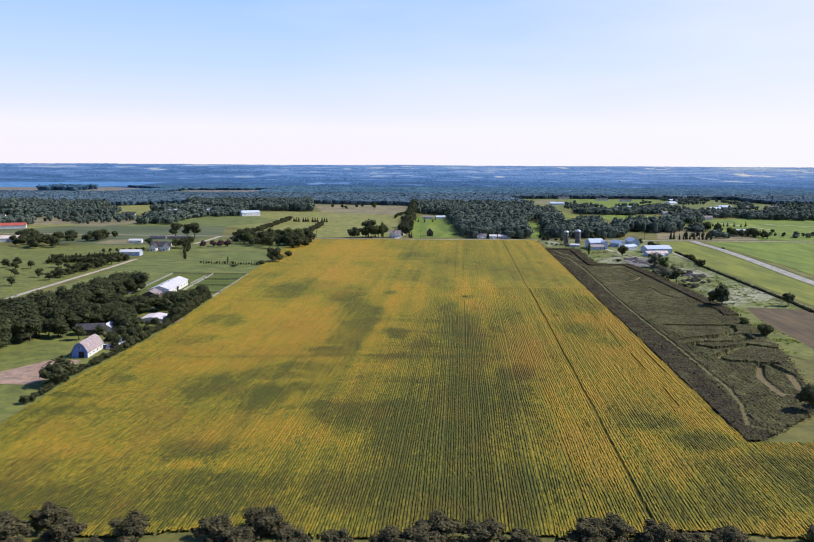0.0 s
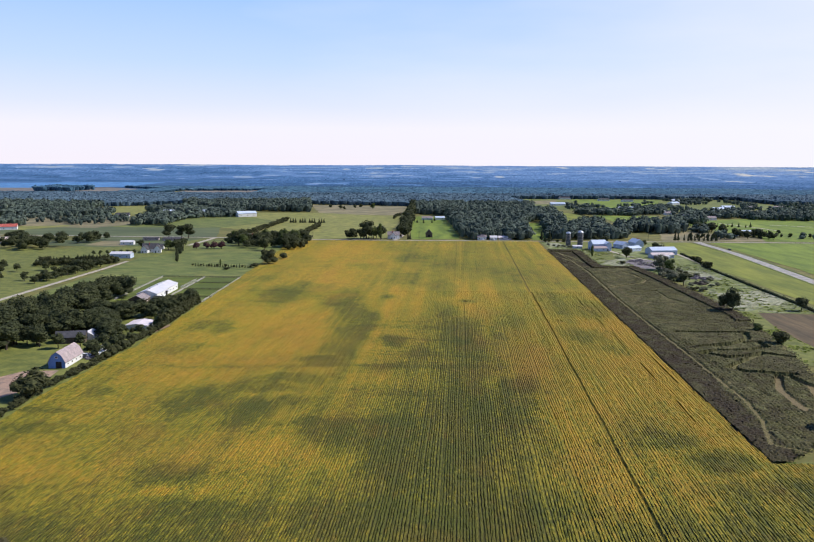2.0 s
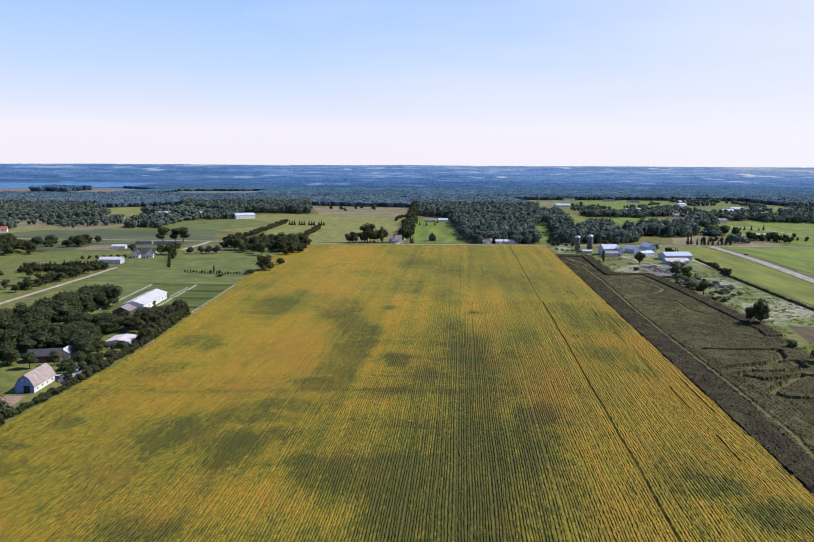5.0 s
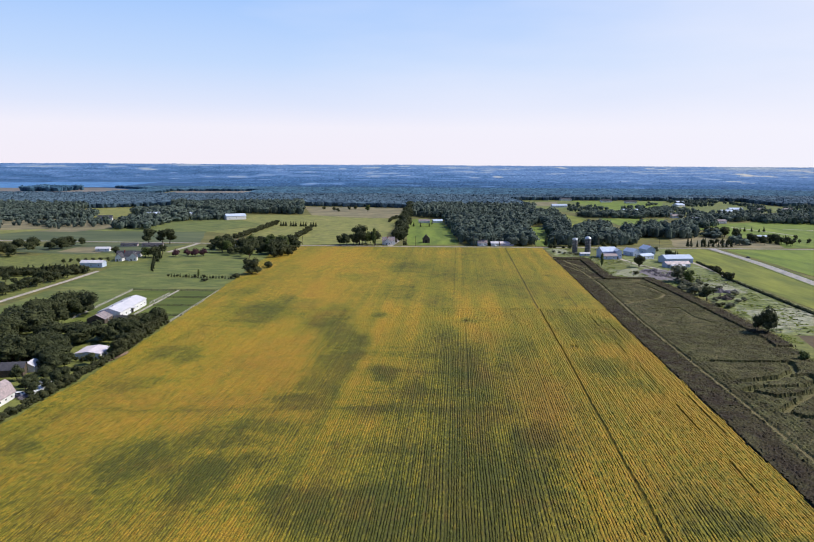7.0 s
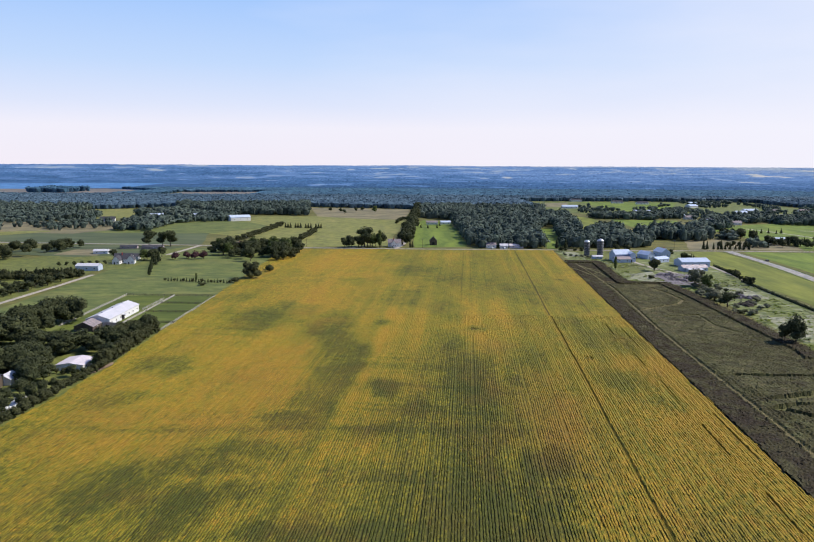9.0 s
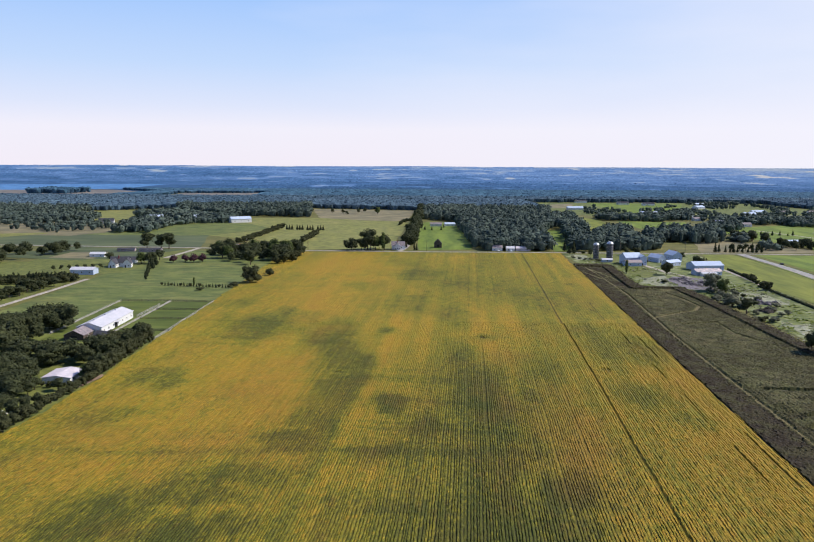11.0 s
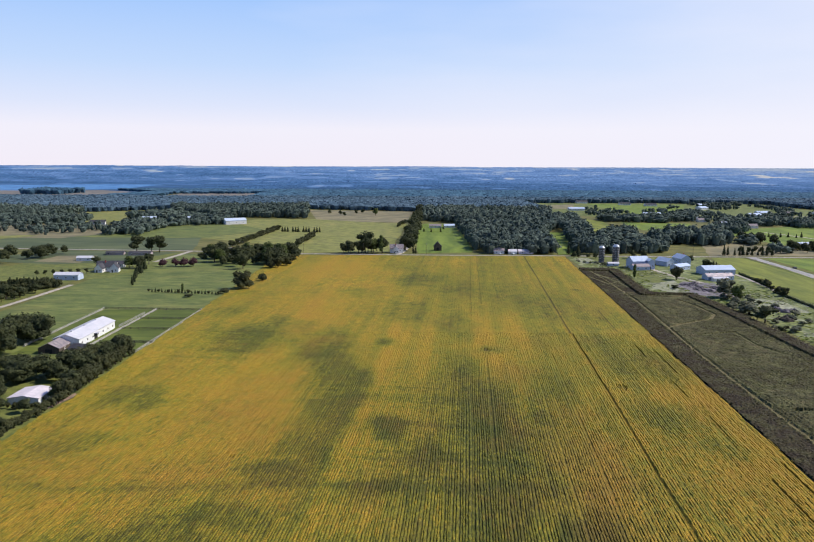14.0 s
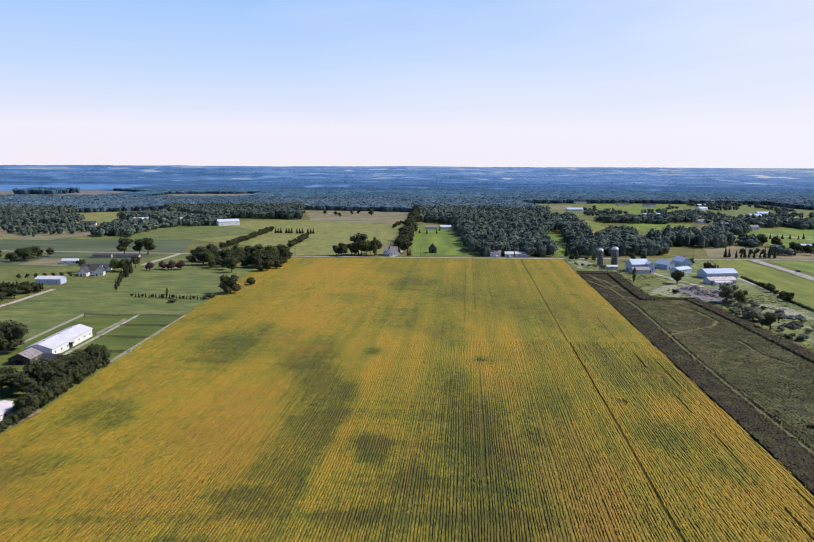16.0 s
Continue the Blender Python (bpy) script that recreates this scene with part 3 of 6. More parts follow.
def crop_field(name, y0, y1, row_gap, step, seed):
    """Rows of soybeans as ridges of leaves, with wheel gaps between some."""
    rng = np.random.default_rng(seed)
    s = np.arange(-190, 130, row_gap)
    t = np.append(np.arange(y0, y1, step), y1)
    S, Y = np.meshgrid(s, t, indexing="ij")
    fine = row_gap < 1.0
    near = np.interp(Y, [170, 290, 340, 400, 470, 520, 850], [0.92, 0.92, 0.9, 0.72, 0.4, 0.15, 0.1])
    h = 0.55 + (0.2 if fine else 0.22) * rng.uniform(-0.6, 0.7, S.shape)
    gap = np.zeros(S.shape)
    for s0, width, ya, yb, deep in ((47.6, 0.40, 0, 900, 1.0), (32.6, 0.40, 0, 480, 0.5), (77.2, 0.4, 364, 392, 0.7), (78.0, 0.4, 312, 339, 0.9), (85.6, 0.4, 310, 350, 0.9), (74.4, 0.4, 474, 498, 0.8),
                                    (81.1, 0.4, 447, 484, 0.9), (72.4, 0.5, 526, 582, 0.8), (76.0, 0.4, 414, 434, 0.8), (78.8, 0.4, 263, 286, 0.8), (75.6, 0.4, 360, 385, 0.5), (3.0, 0.4, 330, 470, 0.5),
                                    (-2.6, 0.5, 560, 850, 0.5), (3.6, 0.5, 600, 850, 0.4), (-4.3, 0.4, 200, 420, 0.4)):
        on = (np.abs(S - s0) <= max(width, row_gap * 0.51)) & (Y > ya) & (Y < yb)
        gap[on] = np.maximum(gap[on], deep * rng.uniform(0.8, 1.0, on.sum()))
        h[on] = h[on] * (1 - deep) + 0.08 * deep
    X = S + ROW_SLOPE * Y
    for sx_, sy_, r_ in ((84.0, 426, 2.2), (108.5, 559, 2.6), (104.0, 548, 1.6), (114.7, 656, 3.2), (-52, 355, 0.7), (-50, 352, 0.7), (38, 485, 2.0), (60, 243, 1.0), (-28, 420, 1.0)):
        bald = np.hypot(X - sx_, (Y - sy_) * 0.6) < r_ * rng.uniform(0.6, 1.2, S.shape)
        gap[bald], h[bald] = 0.75, 0.2
    wx_ = 8 * (value_noise(X, Y, 13, 20, 1) - 0.5) + 4 * (value_noise(X, Y, 4.5, 7, 2) - 0.5)
    wy_ = 12 * (value_noise(X, Y, 15, 18, 3) - 0.5) + 6 * (value_noise(X, Y, 5, 8, 4) - 0.5)
    green = np.zeros(S.shape)
    for gx, gy, wx, wy, a in [(*g[:4], min(0.95, 1.3 * g[4])) for g in GREEN_A] + NEAR_GREEN + GREEN_B + GREEN_C + GREEN_D + [(*g[:4], 0.8 * g[4]) for g in GREEN_E]:
        d = ((X - gx + wx_ * min(1, wx / 12)) / wx) ** 2 + ((Y - gy + wy_ * min(1, wy / 16)) / wy) ** 2
        green = np.maximum(green, min(1, 1.2 * a) / (1 + np.exp(np.minimum((np.sqrt(d) - 0.95) * 5.5, 60)))) + 0.22 * a / (1 + np.exp(np.minimum((np.sqrt(d) - 0.95) * 5.5, 60))) * (1 - green)
    riper, rust = np.zeros(S.shape), np.zeros(S.shape)
    for gx, gy, wx, wy, a in GOLD_A + GOLD_B:
        d = ((X - gx + 0.6 * wx_) / wx) ** 2 + ((Y - gy + 0.6 * wy_) / wy) ** 2
        riper = np.maximum(riper, a * np.exp(-0.7 * d))
    for gx, gy, wx, wy, a in RUSSET:
        d = ((X - gx + 0.6 * wx_) / wx) ** 2 + ((Y - gy + 0.6 * wy_) / wy) ** 2
        rust = np.maximum(rust, 0.7 * a * np.exp(-0.7 * d))
    xs = [-120, -60, -30, -5, 25, 55, 90, 130]
    low = np.interp(X, xs, [0.36, 0.36, 0.35, 0.32, 0.32, 0.46, 0.56, 0.58])
    mid = np.interp(X, xs, [0.52, 0.57, 0.52, 0.49, 0.42, 0.52, 0.54, 0.54])
    far = np.interp(X, xs, [0.52, 0.56, 0.54, 0.42, 0.38, 0.40, 0.42, 0.46])
    k1, k2 = np.clip((Y - 230) / 170, 0, 1), np.clip((Y - 450) / 230, 0, 1)
    base = (low * (1 - k1) + mid * k1) * (1 - k2) + far * k2
    streaks = 0.24 * (value_noise(S, Y, 1.6, 140, 5) - 0.5) + 0.24 * (value_noise(S, Y, 6, 260, 6) - 0.5)
    mottle = 0.14 * (value_noise(X, Y, 7, 10, 7) - 0.5) + 0.12 * (value_noise(X, Y, 24, 34, 8) - 0.5) + 0.12 * (value_noise(X, Y, 2.5, 3.5, 10) - 0.5)
    wave = value_noise(X, Y + 0.10 * X, 44, 3.0, 9)
    mottle = mottle - np.interp(X, [-120, 40, 90], [0.34, 0.26, 0.12]) * np.clip((wave - 0.68) * 5, 0, 1) * np.clip((value_noise(X, Y, 70, 40, 11) - 0.4) * 4, 0, 1) * np.interp(Y, [340, 460], [1.0, 0.45])
    for ya, slope, deep in ((331, 0.01, 0.3), (338, 0.0, -0.16), (262, 0.05, 0.12), (296, -0.02, 0.12), (407, 0.03, 0.12)):
        line = ya + slope * X + 5 * (value_noise(X, Y, 22, 300, 15) - 0.5)
        mottle = mottle - deep * np.exp(-((Y - line) / 2.0) ** 2) * np.interp(X, [-110, -80, 25, 60], [0.5, 1, 1, 0]) * (0.4 + value_noise(X, Y, 9, 100, 16))
    rim = 0.12 * np.exp(-((right_edge(Y) - X) / 8) ** 2) * (Y > 228)
    ripe = np.clip((base + riper) * (1 - green) + streaks + mottle + rim + rng.normal(0, 1, S.shape) * np.interp(X, [-60, 0], [0.17, 0.14]) * np.interp(Y, [330, 520], [1.0, 0.6]), 0, 1)
    rust = np.clip(rust + 0.3 * (value_noise(X, Y, 9, 14, 12) - 0.55) + 0.9 * np.clip(value_noise(X, Y, 1.7, 2.3, 13) - 0.72, 0, 1), 0, 1)
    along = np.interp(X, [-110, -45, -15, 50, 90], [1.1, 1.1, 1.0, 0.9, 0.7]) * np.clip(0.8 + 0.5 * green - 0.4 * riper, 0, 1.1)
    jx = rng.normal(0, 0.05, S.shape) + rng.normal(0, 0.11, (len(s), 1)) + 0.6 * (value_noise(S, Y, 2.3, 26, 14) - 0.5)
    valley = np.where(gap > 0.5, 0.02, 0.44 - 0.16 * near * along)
    # dark furrows: bare soil plus shade put into colour, weighted to suit the view
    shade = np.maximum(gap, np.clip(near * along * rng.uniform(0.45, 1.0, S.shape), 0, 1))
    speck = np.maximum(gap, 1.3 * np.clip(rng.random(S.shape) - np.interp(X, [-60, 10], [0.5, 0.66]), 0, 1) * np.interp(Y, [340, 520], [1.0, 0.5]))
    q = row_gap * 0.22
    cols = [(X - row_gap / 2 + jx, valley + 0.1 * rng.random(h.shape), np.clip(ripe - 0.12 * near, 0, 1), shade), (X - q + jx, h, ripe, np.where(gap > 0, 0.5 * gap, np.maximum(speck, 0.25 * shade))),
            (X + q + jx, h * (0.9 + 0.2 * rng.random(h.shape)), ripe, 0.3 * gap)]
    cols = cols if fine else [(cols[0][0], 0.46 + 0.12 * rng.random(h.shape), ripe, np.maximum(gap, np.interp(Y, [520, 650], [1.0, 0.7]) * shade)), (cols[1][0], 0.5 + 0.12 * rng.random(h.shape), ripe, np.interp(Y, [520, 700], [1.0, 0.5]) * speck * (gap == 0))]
    n, m = S.shape
    w = len(cols)
    V = np.empty((n, w, m, 3))
    R, Gp, Ru = np.empty((n, w, m)), np.empty((n, w, m)), np.empty((n, w, m))
    for k, (a, c, r, g) in enumerate(cols):
        jy = np.clip(Y + rng.normal(0, 0.2 * step, S.shape), y0, y1)
        jy[:, 0], jy[:, -1] = y0, y1
        V[:, k, :, 0], V[:, k, :, 1], V[:, k, :, 2], R[:, k], Gp[:, k], Ru[:, k] = a, jy, c, r, g, rust
    V, R, Gp, Ru = V.reshape(n * w, m, 3), R.reshape(n * w, m), Gp.reshape(n * w, m), Ru.reshape(n * w, m)
    i, j = np.meshgrid(np.arange(n * w - 1), np.arange(m - 1), indexing="ij")
    cx, cy = V[:-1, :-1, 0], V[:-1, :-1, 1]
    edge_wob = 0.35 * np.sin(cy / 7.0) + 0.2 * np.sin(cy / 2.3)
    right = np.where(cy < 227, 400.0, right_edge(cy))
    keep = (cx > np.interp(cy, [160, 290, 330, 370, 400], [-133, -132, -128, -124, -122.3]) + edge_wob) & (cx < right + edge_wob) & (cy > 167 + 2 * np.sin(cx / 9)) & (cy < 848 + 0.4 * np.sin(cx / 5))
    i, j = i[keep], j[keep]
    F = np.stack([i * m + j, (i + 1) * m + j, (i + 1) * m + j + 1, i * m + j + 1], 1)
    used, inv = np.unique(F, return_inverse=True)
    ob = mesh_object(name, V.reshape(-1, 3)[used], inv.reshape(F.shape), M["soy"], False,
                     {"ripe_or_haze": R.reshape(-1)[used], "gap": Gp.reshape(-1)[used], "rust": Ru.reshape(-1)[used]})
    return tagged(ob, "ripening yellow and green soybean rows on a large field", "crop field", kind="stuff")


sheet("field_soil", [(-133, 169), (160, 169), (160, 227), (107, 227), (145, 849), (-123, 849), (-123, 400), (-131, 300)], M["soil"], 0.0, "bare dark soil under the soybean rows", wobble=0)
crop_field("soybean_rows", 163, 520, ROW, 1.35, 3)
crop_field("soybean_rows", 520, 852, 2 * ROW, 2.2, 4)


def corn_field():
    """A field of drying maize with a trail and maze paths cut through it."""
    rng = np.random.default_rng(8)
    c = 0.65
    gx, gy = np.arange(102, 200, c), np.arange(229, 764, c)
    X, Y = np.meshgrid(gx, gy, indexing="ij")
    X = X + rng.normal(0, 0.15, X.shape)
    Y = Y + rng.normal(0, 0.15, Y.shape)
    east = np.interp(Y, [229, 262, 300, 350, 440, 592, 640, 642, 700, 764], [112, 150, 160, 174, 190, 191, 189, 163, 165, 171])
    west = right_edge(Y)
    rows = np.sin((X - 0.06 * Y) * 2 * math.pi / 1.52)
    maze = np.clip((X - 131) / 4, 0, 1) * np.clip((Y - 300) / 15, 0, 1) * np.clip((425 - Y) / 15, 0, 1)
    tall = 0.65 + 0.8 * maze + 0.4 * rng.random(X.shape) + 0.3 * value_noise(X, Y, 5, 4, 53) + 0.12 * rows
    margin = X - west < np.interp(Y, [229, 260, 320, 460, 640, 764], [10, 10, 13, 11, 12, 8])
    weedy = (Y > 636) & (X > 146)
    tall = np.where(margin | weedy, 0.5 + 0.5 * rng.random(X.shape), tall)
    path, floor = np.zeros(X.shape), np.zeros(X.shape)
    trails = [
        ([(127, 231), (113, 243), (120, 264), (124, 286), (125, 310), (127, 341), (130, 407), (131, 430), (134, 487), (138, 535), (144, 611), (146, 700), (146, 752)], 0.85, 0.55),
        ([(138, 535), (147, 543), (169, 558), (176, 571), (175, 598), (171, 618)], 1.2, 0.6), ([(148, 518), (168, 524), (167, 497), (172, 479)], 1.0, 0.3),
        ([(137, 396), (153, 395), (171, 395), (167, 382), (151, 367), (138, 365)], 1.5, 0.25), ([(138, 365), (153, 371), (169, 375), (168, 365), (157, 358), (143, 358), (134, 354)], 1.5, 0.25),
        ([(134, 354), (142, 345), (152, 348), (161, 353), (172, 345)], 1.5, 0.25), ([(160, 352), (141, 334), (136, 328), (140, 322), (158, 318)], 1.6, 0.4),
        ([(150, 316), (143, 300), (140, 276)], 1.6, 0.9), ([(154, 316), (157, 304), (150, 282)], 1.5, 0.8), ([(139, 282), (150, 270)], 1.3, 0.4),
        ([(138, 719), (144, 683), (158, 700), (145, 733)], 1.0, 0.5), ([(146, 651), (158, 634), (171, 628), (188, 640)], 1.2, 0.7), ([(147, 735), (153, 690), (156, 640)], 1.0, 0.3),
    ]
    for line, w, dry in trails:
        for (xa, ya), (xb, yb) in zip(line, line[1:]):
            dx, dy = xb - xa, yb - ya
            k = np.clip(((X - xa) * dx + (Y - ya) * dy) / (dx * dx + dy * dy), 0, 1)
            d = np.hypot(X - xa - k * dx, Y - ya - k * dy)
            path = np.where(d < w, np.maximum(path, dry), path)
            tall = np.where(d < w, 0.45 - 0.3 * maze, tall)
            floor = np.where(d < w, 1.0, floor)
    band = (east - X < 8) & (Y > 425) & (Y < 636)
    for (xa, ya), (xb, yb) in (((164, 755), (156, 640)), ((156, 640), (191, 646)), ((137, 757), (164, 755))):
        k = np.clip(((X - xa) * (xb - xa) + (Y - ya) * (yb - ya)) / ((xb - xa) ** 2 + (yb - ya) ** 2), 0, 1)
        band |= np.hypot(X - xa - k * (xb - xa), (Y - ya - k * (yb - ya)) * 0.6) < 3.5
    tall = np.where(band, 1.6 + 0.5 * rng.random(X.shape), tall)
    floor = np.where(band, 0, floor)
    brown = (margin | weedy | band) & (floor == 0)
    ripe = np.where(floor > 0, 0.25 + 0.75 * path, 0.12 + 0.30 * rng.random(X.shape) ** 2 + 0.12 * rows + 0.45 * (value_noise(X, Y, 16, 26, 51) - 0.5) + 0.6 * (value_noise(X, Y, 3, 4, 52) - 0.5))
    ripe = np.clip(ripe - 0.12 * brown, 0, 1)
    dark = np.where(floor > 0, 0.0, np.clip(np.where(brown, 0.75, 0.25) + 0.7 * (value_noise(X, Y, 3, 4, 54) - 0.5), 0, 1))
    n, m = X.shape
    i, j = np.meshgrid(np.arange(n - 1), np.arange(m - 1), indexing="ij")
    keep = (X[:-1, :-1] > west[:-1, :-1] + 0.4) & (X[:-1, :-1] < east[:-1, :-1] + rng.normal(0, 0.8, (n - 1, m - 1)))
    i, j = i[keep], j[keep]
    F = np.stack([i * m + j, (i + 1) * m + j, (i + 1) * m + j + 1, i * m + j + 1], 1)
    V = np.stack([X, Y, np.maximum(tall, 0.05)], 2).reshape(-1, 3)
    used, inv = np.unique(F, return_inverse=True)
    ob = mesh_object("corn_maze", V[used], inv.reshape(F.shape), M["corn"], False, {"ripe_or_haze": ripe.reshape(-1)[used], "gap": dark.reshape(-1)[used]})
    return tagged(ob, "drying brown-green maize field with winding maze paths", "corn field", kind="stuff")


corn_field()

# ---- patches of grass and fields ----
sheet("meadow", [(-236, 300), (-121.5, 300), (-121.5, 760), (-100, 849), (-215, 856), (-236, 700)], M["meadow"], 0.02, "mown green meadow beside the soybean field")
sheet("paddock", [(-178, 472), (-121.8, 472), (-121.8, 578), (-178, 578)], M["paddock"], 0.06, "fenced green paddock grass round the long barn", wobble=0.3)
sheet("lawn", [(-235, 170), (-133, 170), (-132, 300), (-123, 400), (-121.5, 471), (-190, 471), (-210, 420), (-236, 400)], M["lawn"], 0.06, "farmyard lawn in the shade of trees")
sheet("lawn", [(-420, 300), (-246, 300), (-244, 690), (-300, 760), (-420, 770)], M["lawn"], 0.04, "bright lawn with scattered trees beyond the track")
sheet("lawn", [(-330, 690), (-246, 690), (-225, 700), (-212, 790), (-218, 868), (-330, 878)], M["lawn"], 0.05, "lawn round the farm houses")
sheet("fallow_field", [(-390, 800), (-300, 775), (-250, 800), (-222, 868), (-345, 878)], M["dull"], 0.08, "dull green fallow field beside the road")
sheet("fallow_field", [(-620, 935), (-441, 905), (-330, 880), (-215, 886), (-240, 1010), (-282, 1167), (-311, 1129), (-314, 1042), (-437, 1024), (-640, 1000)], M["dull"], 0.06, "wide dull green field beyond the road")
sheet("hay_field", [(-480, 1010), (-440, 1110), (-340, 1183), (-272, 1251), (-180, 1120), (-240, 1010), (-330, 1010)], M["meadow"], 0.09, "mown green field between hedges")
sheet("hay_field", [(-240, 1010), (-180, 1110), (-272, 1251), (-239, 1304), (-146, 1310), (-72, 1265), (-5, 1240), (-14, 1040), (-20, 880), (-108, 868), (-160, 950)], M["hay"], 0.1, "pale yellow-green hay field north of the road")
sheet("dry_field", [(-146, 1310), (-72, 1262), (-8, 1250), (2, 1512), (-90, 1530), (-190, 1545)], M["tan"], 0.13, "dry tan stubble field in front of woods")
sheet("hay_field", [(8, 870), (60, 880), (66, 1010), (62, 1100), (30, 1110), (2, 1090)], M["bright"], 0.08, "bright green lawn north of the road")
sheet("hay_field", [(2, 1100), (60, 1105), (60, 1230), (20, 1240), (4, 1180)], M["bright"], 0.08, "bright green lawn round distant houses")
sheet("lawn", [(142, 866), (160, 868), (200, 1105), (172, 1105), (150, 960)], M["bright"], 0.08, "narrow grass gap between woods")
sheet("farmyard", [(146, 765), (172, 764), (164, 646), (192, 646), (200, 560), (196, 455), (245, 450), (258, 740), (275, 850), (145, 849)], M["weeds"], 0.05, "weedy farmyard grass with pale patches")
sheet("lawn", [(205, 765), (222, 845), (160, 847), (176, 790), (172, 700), (190, 690)], M["lawn"], 0.1, "green lawn round the farm buildings")
sheet("hay_field", [(250, 440), (297, 440), (311, 720), (312, 846), (280, 848), (256, 735)], M["sun_hay"], 0.08, "yellow-green hay field beside the road")
sheet("hay_field", [(312, 440), (760, 440), (700, 838), (330, 846), (326, 720)], M["bright"], 0.08, "bright green field across the road")
sheet("ploughed_field", [(186, 330), (300, 330), (292, 440), (204, 454), (193, 420)], M["brown"], 0.07, "brown ploughed field beside the maze")
sheet("grass_strip", [(178, 330), (190, 345), (197, 420), (204, 452), (191, 462), (186, 420), (172, 340)], M["lawn"], 0.1, "bright grass strip along the maze")
sheet("grass_strip", [(108, 222), (300, 205), (300, 232), (150, 234), (108, 229)], M["lawn"], 0.03, "grass headland below the maze")
sheet("rough_ground", [(285, 864), (420, 862), (395, 930), (360, 985), (318, 975)], M["tan"], 0.06, "brownish rough ground beyond the road")
sheet("hay_field", [(400, 864), (760, 850), (760, 1030), (460, 1060), (393, 1070), (400, 985), (420, 920)], M["bright"], 0.08, "bright green lawns beyond the road")
sheet("hay_field", [(393, 1060), (760, 1020), (760, 1260), (560, 1230), (470, 1180), (400, 1150)], M["bright"], 0.11, "sunlit green pasture among trees")
sheet("hay_field", [(235, 1830), (240, 1500), (300, 1400), (430, 1360), (640, 1380), (760, 1600), (760, 1820), (520, 1850)], M["meadow"], 0.1, "distant green pastures with houses")
sheet("hay_field", [(260, 1372), (290, 1302), (272, 1160), (236, 1122), (236, 1189)], M["sun_hay"], 0.12, "yellow-green clearing in the woods")
sheet("hay_field", [(310, 1278), (408, 1264), (374, 1140), (305, 1145)], M["bright"], 0.12, "green field strip between tree belts")
sheet("hay_field", [(378, 1616), (388, 1486), (410, 1420), (500, 1560), (584, 1790), (380, 1815)], M["bright"], 0.16, "bright green pasture before distant houses")
sheet("hay_field", [(452, 1392), (492, 1396), (558, 1566), (506, 1561)], M["sun_hay"], 0.17, "small bright clearing among houses")
sheet("dry_field", [(232, 1600), (312, 1626), (348, 1792), (234, 1700)], M["tan"], 0.16, "pale tan field behind the woods")
sheet("dry_field", [(-620, 1060), (-470, 1005), (-398, 998), (-372, 1044), (-380, 1120), (-430, 1180), (-512, 1190), (-620, 1200)], M["tan"], 0.1, "rough tan pasture dotted with shrubs")
sheet("hay_field", [(-560, 1450), (-470, 1235), (-420, 1250), (-440, 1380), (-505, 1490)], M["hay"], 0.12, "pale green clearing between trees")
sheet("marsh", [(-1250, 1980), (-776, 2030), (-740, 2300), (-950, 2480), (-1400, 2400)], M["marsh"], 0.3, "tan reed marsh beside the lake")
sheet("marsh", [(-640, 1980), (-400, 1980), (-420, 2300), (-640, 2250)], M["marsh"], 0.3, "tan marsh among woods")
sheet("lake_water", [(-1600, 2400), (-1150, 2420), (-930, 2560), (-960, 3090), (-1250, 3090), (-1600, 2900)], M["water"], 0.5, "blue lake far off among woods", "lake")

sheet("dry_field", [(-326, 792), (-324, 836), (-289, 838), (-283, 786)], M["tan"], 0.12, "small patch of dry brown grass")
sheet("hay_field", [(-620, 935), (-472, 966), (-436, 1024), (-450, 1034), (-620, 965)], M["hay"], 0.13, "pale mown strip beside the fallow field")

sheet("hay_field", [(600, 1285), (900, 1220), (1000, 1550), (780, 1640), (700, 1480)], M["bright"], 0.2, "green pastures with trees before distant woods")

sheet("weed_patch", [(197, 470), (228, 478), (246, 500), (240, 530), (205, 520)], M["pale_weeds"], 0.12, "pale seeding weeds in the farmyard", wobble=3)
sheet("weed_patch", [(178, 690), (198, 705), (196, 655), (182, 640), (170, 668)], M["pale_weeds"], 0.14, "pale seeding weeds in the farmyard", wobble=3)
sheet("weed_patch", [(212, 590), (236, 580), (238, 620), (216, 632)], M["pale_weeds"], 0.12, "pale seeding weeds in the farmyard", wobble=3)
sheet("weed_patch", [(150, 800), (166, 806), (164, 840), (150, 842)], M["pale_weeds"], 0.12, "pale seeding weeds beside the silos", wobble=2)

# ---- roads ----
ribbon("road", [(-700, 915), (-331, 888), (-218, 880), (-102, 862), (10, 857), (150, 856), (320, 855), (500, 848), (900, 835)], 5.5, M["lane"], 0.14, "tan country road along the field end")
ribbon("road", [(319, 852), (318, 780), (314, 720), (306, 640), (299, 574), (290, 470), (282, 380), (276, 250)], 9.0, M["asphalt"], 0.16, "pale asphalt side road with grass verges")
for side, far_end in ((-6.2, 846), (6.2, 838)):
    ribbon("verge", [(317 + side, far_end), (314 + side, 720), (306 + side, 640), (299 + side, 574), (290 + side, 470), (282 + side, 380)], 2.6, M["paddock"], 0.15, "dark grass verge along the side road", "verge")
